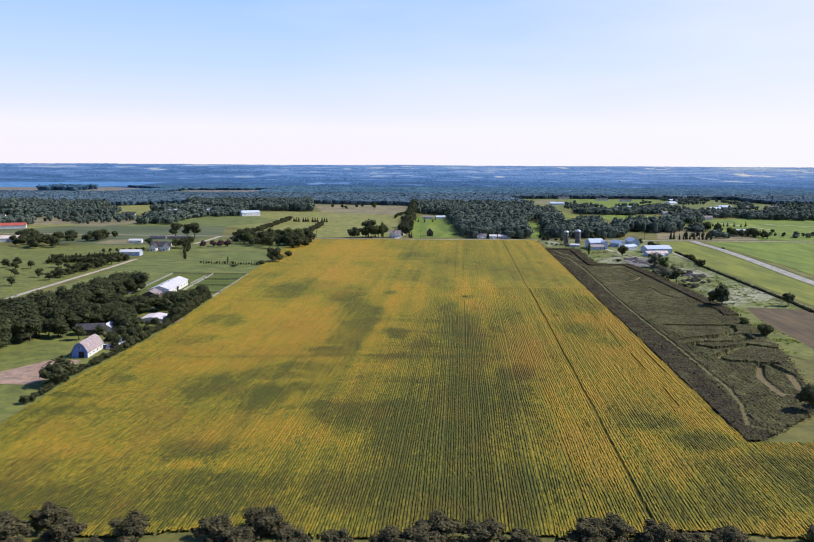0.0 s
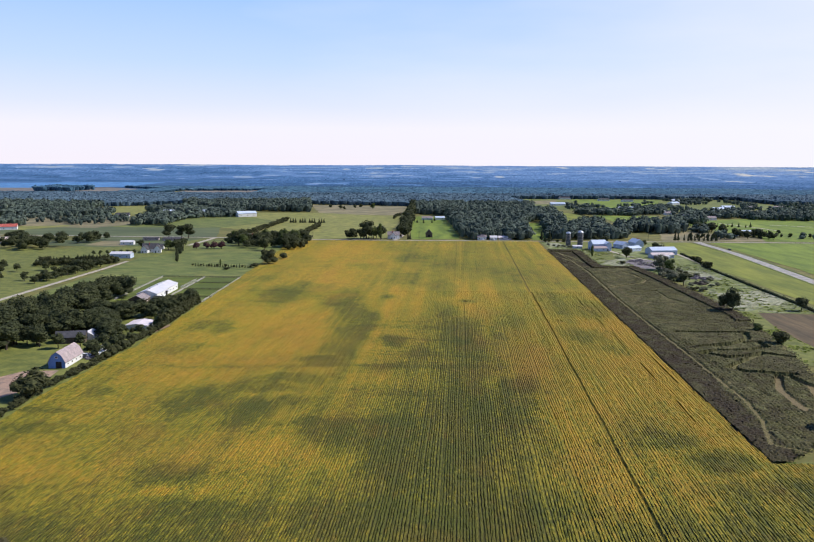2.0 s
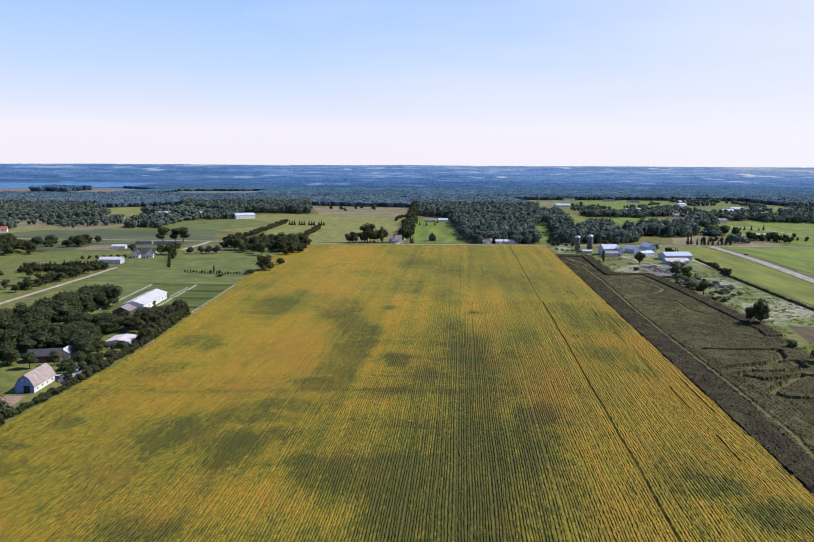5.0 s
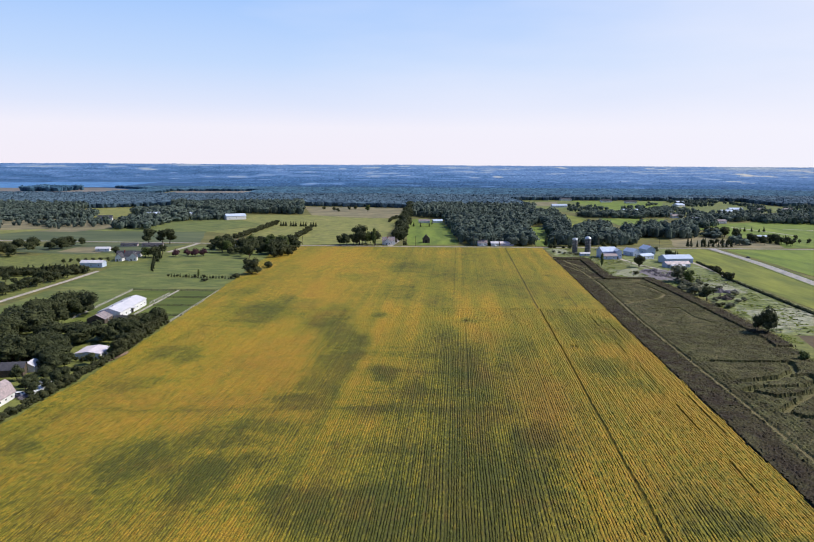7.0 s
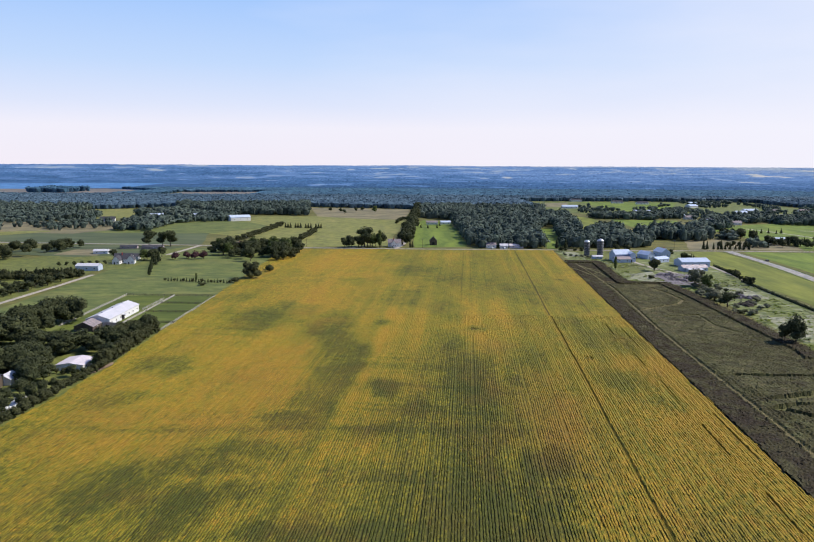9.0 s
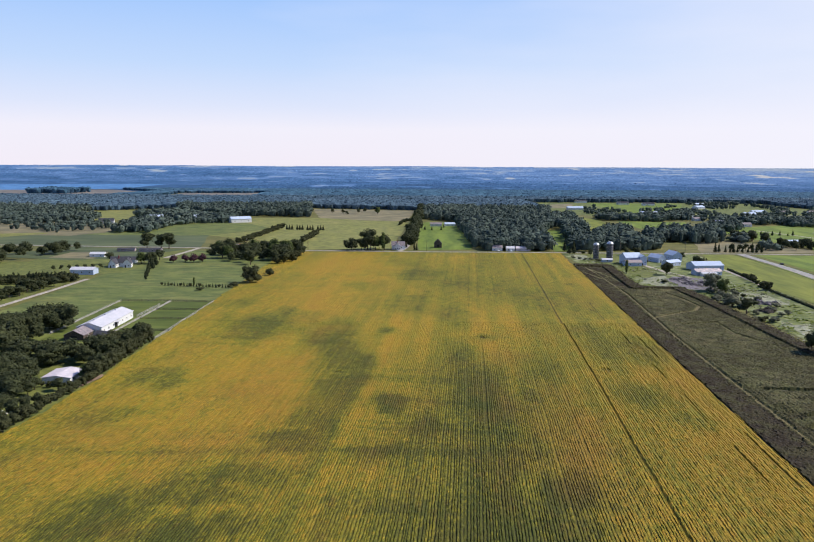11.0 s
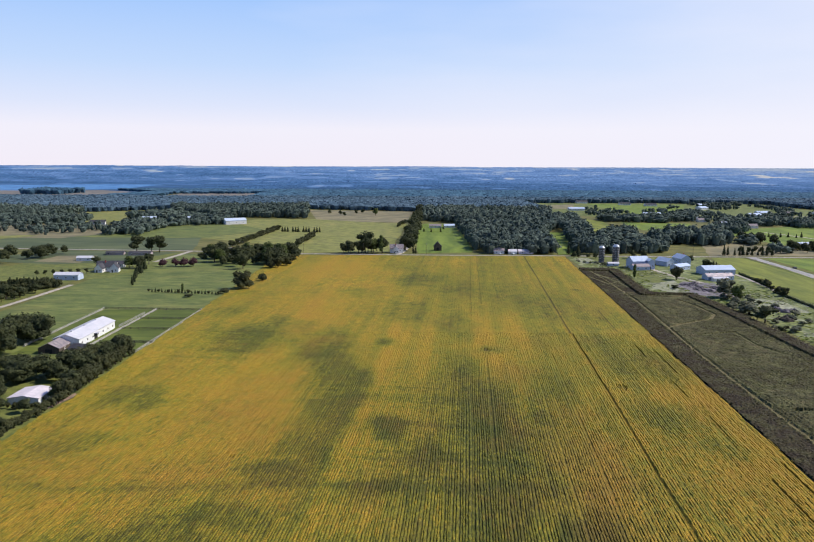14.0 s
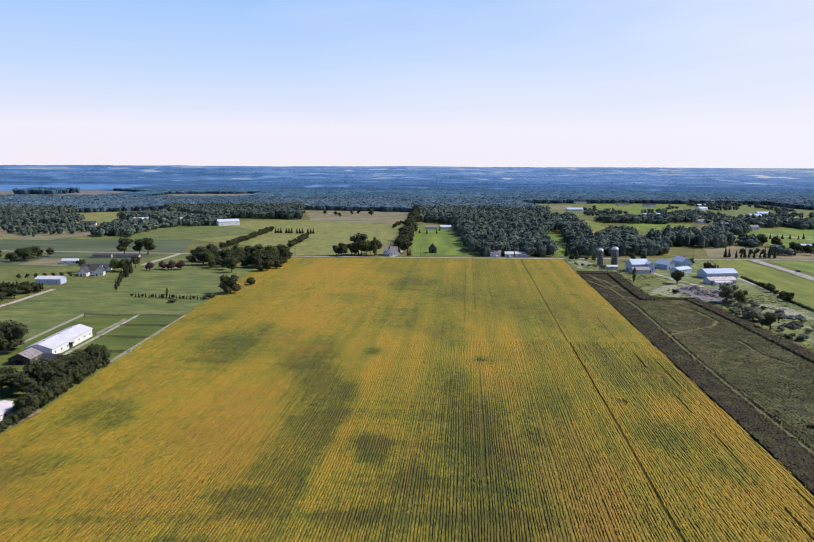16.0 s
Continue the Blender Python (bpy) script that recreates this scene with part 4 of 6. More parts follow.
ribbon("farm_track", [(-250, 250), (-249, 484), (-244, 560), (-240, 620), (-238, 668)], 4.0, M["gravel"], 0.14, "pale gravel farm track", "track")
ribbon("road", [(440, 1462), (468, 1450), (556, 1417), (603, 1421), (700, 1440)], 7.0, M["lane"], 0.22, "pale far road past distant houses")
ribbon("road", [(512, 1096), (560, 1060), (640, 1040), (760, 1030)], 4.5, M["gravel"], 0.2, "pale lane across a far pasture")
ribbon("driveway", [(452, 1120), (461, 1094), (474, 1036), (480, 1000)], 4.0, M["gravel"], 0.2, "pale far drive across a pasture", "driveway")
ribbon("driveway", [(-222, 795), (-217, 840), (-214, 878)], 5.0, M["gravel"], 0.16, "pale gravel driveway", "driveway")
ribbon("driveway", [(-12, 860), (-7, 885), (-2, 930), (-1, 965)], 4.5, M["gravel"], 0.18, "pale gravel driveway", "driveway")
ribbon("driveway", [(258, 745), (257, 715), (255, 681), (250, 640), (246, 600)], 3.0, M["gravel"], 0.16, "narrow gravel farm drive", "driveway")
ribbon("driveway", [(215, 695), (205, 727), (200, 770), (204, 815), (212, 852)], 4.0, M["gravel"], 0.16, "gravel drive through the farmyard", "driveway")
sheet("dirt_patch", [(-128, 396), (-125, 394), (-121.6, 411), (-123.5, 414)], M["dirt"], 0.2, "bare reddish soil at the field edge", "soil", wobble=0.5)
sheet("dirt_yard", [(-175, 288), (-146, 286), (-139, 300), (-141, 324), (-155, 322)], M["dirt"], 0.12, "reddish dirt yard in front of a barn", "yard")

# ---- trees ----
def ico(sub, dome=False):
    bm = bmesh.new()
    bmesh.ops.create_icosphere(bm, subdivisions=sub, radius=1.0)
    if dome:
        bmesh.ops.delete(bm, geom=[f for f in bm.faces if f.calc_center_median().z < -0.35], context="FACES")
    bm.verts.ensure_lookup_table()
    v = np.array([p.co[:] for p in bm.verts])
    f = np.array([[q.index for q in fc.verts] for fc in bm.faces])
    bm.free()
    used, inv = np.unique(f, return_inverse=True)
    return v[used], inv.reshape(f.shape)


ICO1, DOME2, DOME1 = ico(1), ico(2, True), ico(1, True)


def leaf_crown(seed, lobes, cards, size):
    """Lobes of foliage: a rough core each, added to block light, and many small leaf sprays round it."""
    rng = np.random.default_rng(seed)
    V, F, at = [], [], 0
    for x, y, z, rx, rz in lobes:
        v = DOME2[0] if len(lobes) < 4 else ICO1[0]
        f = DOME2[1] if len(lobes) < 4 else ICO1[1]
        w = v * (0.66 + 0.22 * rng.random((len(v), 1))) * np.array((rx, rx, rz)) + np.array((x, y, z))
        V.append(w)
        F += (f + at).tolist()
        at += len(w)
    area = np.array([l[3] * (l[3] + l[4]) for l in lobes])
    which = rng.choice(len(lobes), cards, p=area / area.sum())
    L = np.array(lobes)[which]
    d = rng.normal(size=(cards, 3))
    d[:, 2] = np.where(d[:, 2] < -0.5, -d[:, 2], d[:, 2])
    d /= np.linalg.norm(d, axis=1, keepdims=True)
    reach = 0.70 + 0.42 * rng.random((cards, 1))
    P = L[:, :3] + d * reach * np.stack([L[:, 3], L[:, 3], L[:, 4]], 1)
    nrm = d + rng.normal(0, 0.3, (cards, 3)) + np.array((0, 0, 0.25))
    nrm /= np.linalg.norm(nrm, axis=1, keepdims=True)
    u = np.cross(nrm, rng.normal(size=(cards, 3)))
    u /= np.linalg.norm(u, axis=1, keepdims=True)
    w = np.cross(nrm, u)
    s = size * (0.6 + 0.8 * rng.random((cards, 1)))
    sag = nrm * s * 0.25
    quad = np.stack([P - u * s, P + w * s * 0.6 - sag, P + u * s, P - w * s * 0.6 - sag], 1).reshape(-1, 3)
    V.append(quad)
    idx = at + np.arange(cards)[:, None] * 4
    F += np.concatenate([idx + np.array([[0, 1, 2]]), idx + np.array([[0, 2, 3]])]).tolist()
    return np.concatenate(V), F


def tube(bm, a, b, ra, rb, sides=7):
    a, b = Vector(a), Vector(b)
    q = (b - a).to_track_quat("Z", "Y")
    rings = []
    for p, r in ((a, ra), (b, rb)):
        rings.append([bm.verts.new(p + q @ Vector((math.cos(2 * math.pi * i / sides) * r, math.sin(2 * math.pi * i / sides) * r, 0))) for i in range(sides)])
    for i in range(sides):
        bm.faces.new((rings[0][i], rings[0][(i + 1) % sides], rings[1][(i + 1) % sides], rings[1][i]))
    bm.faces.new(rings[1])




CROWNS = {}


def make_tree(name, seed, kind, leaf, label):
    """A tree 10 m high: trunk with limbs, and a crown."""
    rng = np.random.default_rng(seed)
    root = tagged(new(name), label, "bush" if "shrub" in name else "tree")
    bm = bmesh.new()
    if kind == "broad":
        tube(bm, (0, 0, -0.2), (0.1, 0, 2.2), 0.34, 0.24)
        lobes = [(0, 0, 5.9, 3.0, 3.4)]
        for i in range(8):
            a, r = i * 0.8 + rng.random() * 0.6, 1.6 + rng.random() * 1.3
            p = (r * math.cos(a), r * math.sin(a), 2.9 + 4.6 * rng.random())
            lobes.append((*p, 1.3 + 0.8 * rng.random(), 1.2 + 0.7 * rng.random()))
            tube(bm, (0.1, 0, 2.2 + 0.1 * i), (p[0] * 0.8, p[1] * 0.8, p[2]), 0.14, 0.05, 5)
        cards, size = 780, 0.46
    elif kind == "tall":
        tube(bm, (0, 0, -0.2), (0, 0, 4.0), 0.22, 0.14)
        lobes = [(rng.normal(0, 0.25), rng.normal(0, 0.25), 2.2 + i * 1.35, 1.55 - 0.17 * abs(i - 2), 1.25) for i in range(6)]
        for i in range(4):
            tube(bm, (0, 0, 2 + i), (0.9 * math.cos(i * 1.7), 0.9 * math.sin(i * 1.7), 3 + i), 0.07, 0.03, 5)
        cards, size = 380, 0.42
    elif kind == "cone":
        tube(bm, (0, 0, -0.2), (0, 0, 9.0), 0.2, 0.04)
        lobes = [(rng.normal(0, 0.1), rng.normal(0, 0.1), 1.2 + i * 1.15, 2.3 * (1 - i / 8.4), 0.95) for i in range(8)]
        cards, size = 380, 0.42
    elif kind == "thicket":
        for i in range(5):
            tube(bm, (0, 0, -0.2), (2.2 * math.cos(i * 1.3), 2.2 * math.sin(i * 1.3), 5.0), 0.15, 0.05, 5)
        lobes = [(0, 0, 3.6, 2.6, 3.2)]
        for i in range(14):
            a, r = i * 0.9 + rng.random() * 0.6, 1.4 + 2.2 * rng.random()
            lobes.append((r * math.cos(a), r * math.sin(a), 1.6 + (6.6 - 0.9 * r) * rng.random(), 1.0 + 0.7 * rng.random(), 1.0 + 0.8 * rng.random()))
        cards, size = 1500, 0.34
    else:
        for i in range(4):
            tube(bm, (0, 0, -0.2), (1.6 * math.cos(i * 1.6), 1.6 * math.sin(i * 1.6), 4.5), 0.16, 0.06, 5)
        lobes = [(0, 0, 4.6, 3.4, 4.2)]
        for i in range(7):
            a = i * 0.9 + rng.random() * 0.5
            lobes.append((2.6 * math.cos(a), 2.6 * math.sin(a), 2.6 + 4.2 * rng.random(), 1.9 + 0.7 * rng.random(), 1.9 + 0.6 * rng.random()))
        cards, size = 440, 0.6
    part("trunk", bm, M["bark"], root, "grey-brown bark")
    v, f = leaf_crown(seed, lobes, cards, size)
    crown = mesh_object("crown", v, f, leaf)
    CROWNS.setdefault(leaf.name, []).append((v, f))
    crown.parent = root
    return root


TREES = {
    "oak": [make_tree("tree", 10 + i, "broad", M["leaf"], "dark green broadleaf tree with a rounded crown") for i in range(4)],
    "ash": [make_tree("tree", 20 + i, "broad", M["leaf_light"], "mid-green broadleaf tree with a loose crown") for i in range(3)],
    "silver": [make_tree("tree", 30 + i, "broad", M["leaf_grey"], "pale silvery-green tree with a thin crown") for i in range(2)],
    "poplar": [make_tree("tree", 40 + i, "tall", M["leaf_light"], "tall narrow green tree") for i in range(2)],
    "spruce": [make_tree("conifer", 50 + i, "cone", M["needle"], "dark green conical spruce") for i in range(3)],
    "shrub": [make_tree("shrub", 60 + i, "bush", M["scrub"], "dense dark green shrub down to the ground") for i in range(4)],
    "hedge": [make_tree("shrub", 90 + i, "thicket", M["hedge"], "olive-brown bush at the near end of the field") for i in range(4)],
    "grey_shrub": [make_tree("shrub", 70 + i, "bush", M["leaf_grey"], "pale grey-green shrub in weedy grass") for i in range(2)],
    "purple": [make_tree("tree", 80, "bush", M["purple"], "purple-leaved ornamental tree on a lawn")],
}
PLACED = {k: 0 for k in TREES}


def plant(kind, x, y, h, spread=1.0, group=""):
    """One tree of height h; spread widens the crown."""
    rng = random.Random(int(x * 31 + y * 17 + h * 7))
    src = TREES[kind][rng.randrange(len(TREES[kind]))]
    s = h / 10.0
    m = Matrix.LocRotScale((x, y, float(ground_z(x, y))), Euler((0, 0, rng.random() * 6.28)), (s * spread, s * spread, s))
    ob = copy_thing(src, m)
    PLACED[kind] += 1
    return tagged(ob, group=group)


def row(kind, x0, y0, x1, y1, gap, h, spread=1.0, jitter=1.0, group="", seed=1):
    rng = random.Random(int(x0 * 3 + y0 * 5 + seed))
    n = max(1, int(math.hypot(x1 - x0, y1 - y0) / gap))
    for i in range(n + 1):
        k = i / n
        plant(kind, x0 + (x1 - x0) * k + rng.uniform(-1, 1) * jitter, y0 + (y1 - y0) * k + rng.uniform(-1, 1) * jitter, h * rng.uniform(0.75, 1.2), spread * rng.uniform(0.9, 1.15), group)


def scatter(kinds, poly, n, h, spread=1.0, group="", seed=1):
    rng = random.Random(seed)
    xs, ys = [p[0] for p in poly], [p[1] for p in poly]
    made = 0
    while made < n:
        x, y = rng.uniform(min(xs), max(xs)), rng.uniform(min(ys), max(ys))
        if inside([x], [y], poly)[0]:
            plant(rng.choice(kinds), x, y, h * rng.uniform(0.7, 1.25), spread * rng.uniform(0.9, 1.2), group)
            made += 1


def grove(name, leaf, poly, n, h, spread, seed, label):
    """A dense stand of trees whose crowns run into one another."""
    rng = np.random.default_rng(seed)
    xs, ys = [p[0] for p in poly], [p[1] for p in poly]
    V, F, at, made = [], [], 0, 0
    while made < n:
        x, y = rng.uniform(min(xs), max(xs)), rng.uniform(min(ys), max(ys))
        if not inside([x], [y], poly)[0]:
            continue
        v, f = CROWNS[leaf.name][rng.integers(len(CROWNS[leaf.name]))]
        k, a = h * rng.uniform(0.7, 1.25) / 10, rng.uniform(0, 6.28)
        w = k * spread * rng.uniform(0.9, 1.2)
        V.append(np.stack([x + w * (v[:, 0] * math.cos(a) - v[:, 1] * math.sin(a)), y + w * (v[:, 0] * math.sin(a) + v[:, 1] * math.cos(a)), k * v[:, 2] - 0.4], 1))
        F += [tuple(i + at for i in q) for q in f]
        at += len(v)
        made += 1
    return tagged(mesh_object(name, np.concatenate(V), F, leaf), label, "trees", kind="stuff")


# hedge at the near end of the field
NEAR = "bushes at the near end of the field"
for hx, hy, hh, wide in ((-101, 164, 7, 1.0), (-91, 163, 8, 1.1), (-84, 171, 9, 0.9), (-78, 164, 6, 1.1), (-63, 165, 7, 0.9), (-43, 165, 7, 1.0), (-37, 161, 6, 1.1), (-32, 168, 8, 0.9), (-26, 161, 6, 1.0),
                        (-16, 160, 6.5, 0.9), (-3, 161, 7, 0.9), (8, 165, 8, 1.0), (3, 159, 7, 1.0), (18, 163, 7, 1.0), (26, 160, 6, 0.9), (42, 163, 7, 1.0), (48, 166, 7.5, 0.9), (57, 163, 7, 0.9), (63, 160, 6, 1.0),
                        (74, 162, 6.5, 1.0), (97, 164, 7, 1.0), (-110, 158, 7, 1.2)):
    plant("hedge", hx, hy, hh * (0.85 if hx == -84 else 1.08), wide * 1.6, NEAR)
for i in range(24):
    plant("hedge", -112 + i * 9.2 + (i * 37 % 5 - 2), 153 + (i * 23 % 7) * 0.6, 5.0 + (i * 13 % 6) * 0.4, 1.1, NEAR)

# shrubs along the left field edge
EDGE = "bushes along the field edge"
row("shrub", -134.5, 298, -130.5, 332, 3.0, 3.0, 1.3, 0.7, EDGE)
row("shrub", -135, 262, -134.5, 292, 3.4, 3.2, 1.3, 0.8, EDGE)
row("shrub", -129.5, 335, -124.5, 402, 3.6, 4.6, 1.0, 0.9, EDGE)
row("shrub", -124, 405, -125, 470, 3.8, 7.5, 0.85, 1.0, EDGE)
row("oak", -133.5, 346, -130, 372, 6, 6.5, 0.95, 1.2, EDGE)
plant("shrub", -135, 287, 11.5, 1.3)
plant("oak", -131, 391, 5.5, 1.2)
# farmyard trees
YARD = "trees round the farmyard"
grove("grove", M["leaf"], [(-214, 398), (-186, 395), (-176, 470), (-173, 500), (-186, 512), (-201, 470)], 70, 12.5, 1.05, 2, "dense dark grove west of the long barn")
grove("grove", M["leaf"], [(-188, 388), (-152, 392), (-146, 420), (-130, 424), (-134, 444), (-186, 448)], 44, 9.5, 1.1, 3, "dense dark trees round the farmyard")
scatter(["oak", "shrub"], [(-150, 436), (-128, 432), (-127, 468), (-138, 462)], 10, 8, 1.0, YARD, 33)
scatter(["oak"], [(-232, 325), (-186, 330), (-180, 390), (-226, 410)], 34, 13.5, 1.1, YARD, 4)
scatter(["oak"], [(-186, 352), (-172, 352), (-168, 384), (-150, 388), (-150, 402), (-186, 402)], 20, 10, 1.1, YARD, 34)
scatter(["oak"], [(-245, 296), (-188, 300), (-186, 335), (-245, 330)], 14, 12, 1.1, YARD, 35)
scatter(["oak"], [(-148, 386), (-142, 376), (-143, 396), (-150, 410), (-176, 412), (-178, 392)], 22, 9, 1.1, YARD, 36)
row("oak", -141, 352, -140, 392, 6, 6.5, 1.1, 1.2, YARD)
plant("ash", -127, 406, 7, 1.0)
plant("oak", -126, 416, 9, 1.1)
row("oak", -130, 440, -128, 478, 7, 9.0, 0.85, 1.0, YARD)
row("shrub", -142, 395, -131, 396, 2.6, 2.6, 1.0, 0.6, YARD)
grove("grove", M["leaf"], [(-353, 745), (-338, 788), (-368, 850), (-440, 860), (-440, 740)], 40, 11, 1.1, 41, "dark tree belt at the edge of a fallow field")
grove("grove", M["leaf"], [(-345, 785), (-331, 806), (-325, 852), (-340, 858), (-352, 820)], 16, 11, 1.0, 42, "dark tree belt at the edge of a fallow field")
grove("grove", M["leaf"], [(-420, 520), (-330, 560), (-320, 610), (-400, 690)], 36, 11, 1.1, 43, "dark grove beyond the gravel track")
# along the gravel track
row("shrub", -300, 636, -246, 652, 3.6, 6.0, 1.0, 1.0, "dark conifer belt")
row("spruce", -302, 641, -243, 658, 3.0, 7.0, 1.7, 0.8, "dark conifer belt")
row("shrub", -300, 647, -244, 664, 3.4, 7.0, 0.9, 0.8, "dark conifer belt")
for tx, ty, th in ((-254, 611, 10), (-259, 614, 9), (-262, 570, 7), (-272, 560, 7), (-255, 585, 5), (-290, 560, 7), (-281, 612, 8), (-300, 605, 7), (-310, 600, 7), (-318, 620, 8), (-272, 520, 7), (-300, 520, 7), (-268, 598, 6)):
    plant("oak", tx, ty, th, 1.1, "trees beside the track")
row("oak", -257, 548, -247, 632, 7.5, 7.5, 1.2, 2.0, "trees beside the track")
row("shrub", -262, 560, -252, 640, 6, 5.0, 1.3, 2.0, "trees beside the track")
# meadow and houses
plant("shrub", -114, 655, 14, 1.15)
plant("shrub", -107, 690, 6, 1.2)
plant("shrub", -110, 700, 5, 1.2)
plant("shrub", -122, 636, 4, 1.8)
plant("shrub", -142, 622, 2.2, 3.0)
for i in range(22):
    plant("spruce" if i % 3 else "shrub", -174 + i * 2.35, 641 - i * 0.45, 2.4 + (i * 7 % 5) * 0.2, 1.0, "row of small planted shrubs")
plant("poplar", -151, 640, 6)
row("spruce", -195, 668, -208, 712, 4.5, 5.5, 0.8, 0.8, "slim conifer hedge")
row("spruce", -208, 715, -218, 760, 7, 9.0, 0.9, 1.5, "slim conifer hedge")
for i in range(7):
    plant("oak", -284 + i * 5.5, 712 + i * 2, 4.5, 1.0, "row of small round trees")
scatter(["oak", "ash"], [(-232, 752), (-222, 748), (-215, 772), (-226, 790)], 6, 9, 1.0, "trees round the houses", 5)
plant("oak", -254, 752, 11, 0.9)
for tx, ty, th in ((-262, 864, 18), (-250, 870, 16), (-241, 866, 18), (-205, 765, 8), (-196, 770, 8), (-188, 767, 9), (-181, 769, 9)):
    plant("oak" if ty > 800 else "purple", tx, ty, th, 1.0)
grove("grove", M["leaf"], [(-194, 806), (-130, 748), (-112, 760), (-98, 838), (-120, 850), (-184, 860)], 46, 11, 1.0, 6, "dark grove of broadleaf trees beside the road")
scatter(["ash", "oak"], [(-194, 806), (-130, 748), (-112, 760), (-98, 838), (-120, 850), (-184, 860)], 26, 13, 0.95, "trees of the grove beside the road", 66)
scatter(["oak", "shrub"], [(-118, 752), (-106, 752), (-96, 835), (-104, 838)], 10, 10, 1.0, "grove beside the road", 61)
# north of the road
for tx, ty, th, k in ((-64, 866, 11, "oak"), (-57, 864, 12, "oak"), (-50, 870, 13, "oak"), (-44, 876, 22, "oak"), (-38, 880, 13, "oak"), (-36, 872, 15, "ash"), (-28, 866, 18, "poplar"), (-27, 872, 17, "oak"), (-33, 884, 12, "silver"), (-60, 872, 13, "oak"), (-47, 868, 12, "oak"), (-41, 870, 16, "oak"), (-5, 896, 16, "oak"), (2, 892, 14, "oak")):
    plant(k, tx, ty, th, 0.95, "trees by the white house")
for i in range(17):
    plant("oak", -6 + 1.2 * i + (i % 3) * 2, 900 + 37 * i, 15 + (i * 5 % 4), 1.0, "tree row beside the drive")
    plant("oak", 0 + 1.0 * i + (i % 2) * 2, 918 + 37 * i, 14 + (i * 3 % 4), 1.0, "tree row beside the drive")
plant("spruce", 3, 868, 7, 0.8)
plant("spruce", 5, 868, 7, 0.8)
for tx, ty in ((4, 1100), (16, 1105), (25, 1098), (37, 1102), (12, 1128), (42, 1140)):
    plant("spruce", tx, ty, 6, 1.0, "small garden trees")
row("oak", -18, 1165, -10, 1240, 9, 6, 1.0, 1.0, "short hedge in the hay field")
row("shrub", -184, 925, -172, 1118, 7, 6.5, 1.2, 1.5, "long hedge in the hay field")
row("shrub", -118, 935, -115, 1030, 7, 6.5, 1.2, 1.5, "hedge in the hay field")
for i in range(16):
    if i % 4 != 3:
        plant("spruce", -162 + i * 3.4, 1096 - i * 0.5, 7, 1.2, "row of small conifers in the hay field")
plant("ash", -60, 1402, 14, 0.9)
for tx, ty in ((-95, 1440), (-120, 1420), (-110, 1380), (-140, 1440), (-85, 1460)):
    plant("oak", tx, ty, 8, 1.1)
# right-hand farm
plant("oak", 190, 455, 15.5, 0.85)
plant("oak", 186, 458, 11, 0.8)
plant("oak", 233, 460, 9, 1.1)
plant("shrub", 178, 372, 8, 1.0)
plant("shrub", 183, 380, 6, 1.2)
plant("ash", 180, 400, 5.5, 1.2)
plant("oak", 141, 258, 11, 1.0)
plant("oak", 150, 262, 10, 1.0)
plant("oak", 197, 553, 10, 1.4)
plant("grey_shrub", 198, 576, 9, 1.5)
plant("grey_shrub", 194, 590, 6, 1.2)
plant("silver", 206, 632, 14, 1.1)
scatter(["grey_shrub", "shrub", "grey_shrub"], [(193, 530), (204, 520), (226, 560), (222, 640), (205, 650), (196, 600)], 26, 3.6, 1.5, "low scrub in the weedy yard", 44)
plant("ash", 210, 622, 11, 1.0)
plant("grey_shrub", 203, 606, 6, 1.2)
plant("shrub", 201, 709, 11, 1.0)
plant("shrub", 186, 668, 3, 2.0)
plant("poplar", 171, 715, 11, 0.9)
for i in range(6):
    plant("shrub", 256 - i * 1.6, 698 - i * 12, 4.0 + (i % 3) * 1.5, 1.0, "shrubs along the field drive")
scatter(["oak", "spruce"], [(245, 775), (258, 772), (265, 800), (250, 830)], 7, 8, 1.0, "trees behind the sheds", 7)
row("oak", 150, 842, 172, 838, 7, 5, 1.4, 1.5, "scrub beside the silos")
row("grey_shrub", 150, 812, 168, 790, 5, 3, 1.6, 2.0, "scrub beside the silos")
plant("oak", 204, 838, 9, 1.0)
plant("oak", 216, 842, 8, 1.0)
plant("spruce", 158, 856, 13, 0.9)
plant("spruce", 152, 870, 11, 0.9)
row("spruce", 300, 868, 345, 866, 4.5, 9, 0.8, 1.0, "dark conifers beside the road")
row("oak", 322, 888, 352, 884, 5, 7, 0.9, 2, "dark trees beyond the road")
scatter(["oak"], [(370, 975), (396, 965), (410, 1010), (380, 1030)], 14, 10, 1.1, "dark grove beyond the road", 9)
scatter(["oak", "spruce"], [(363, 876), (426, 880), (472, 955), (421, 950)], 22, 8, 1.0, "trees beyond the road", 71)
scatter(["oak"], [(385, 912), (412, 900), (425, 925), (395, 945)], 14, 9, 1.1, "dark grove beyond the road", 10)
row("oak", 430, 905, 560, 895, 9, 7, 0.9, 6, "trees beyond the road")
row("spruce", 395, 1062, 470, 1050, 8, 6, 1.2, 4, "garden trees beyond the road")


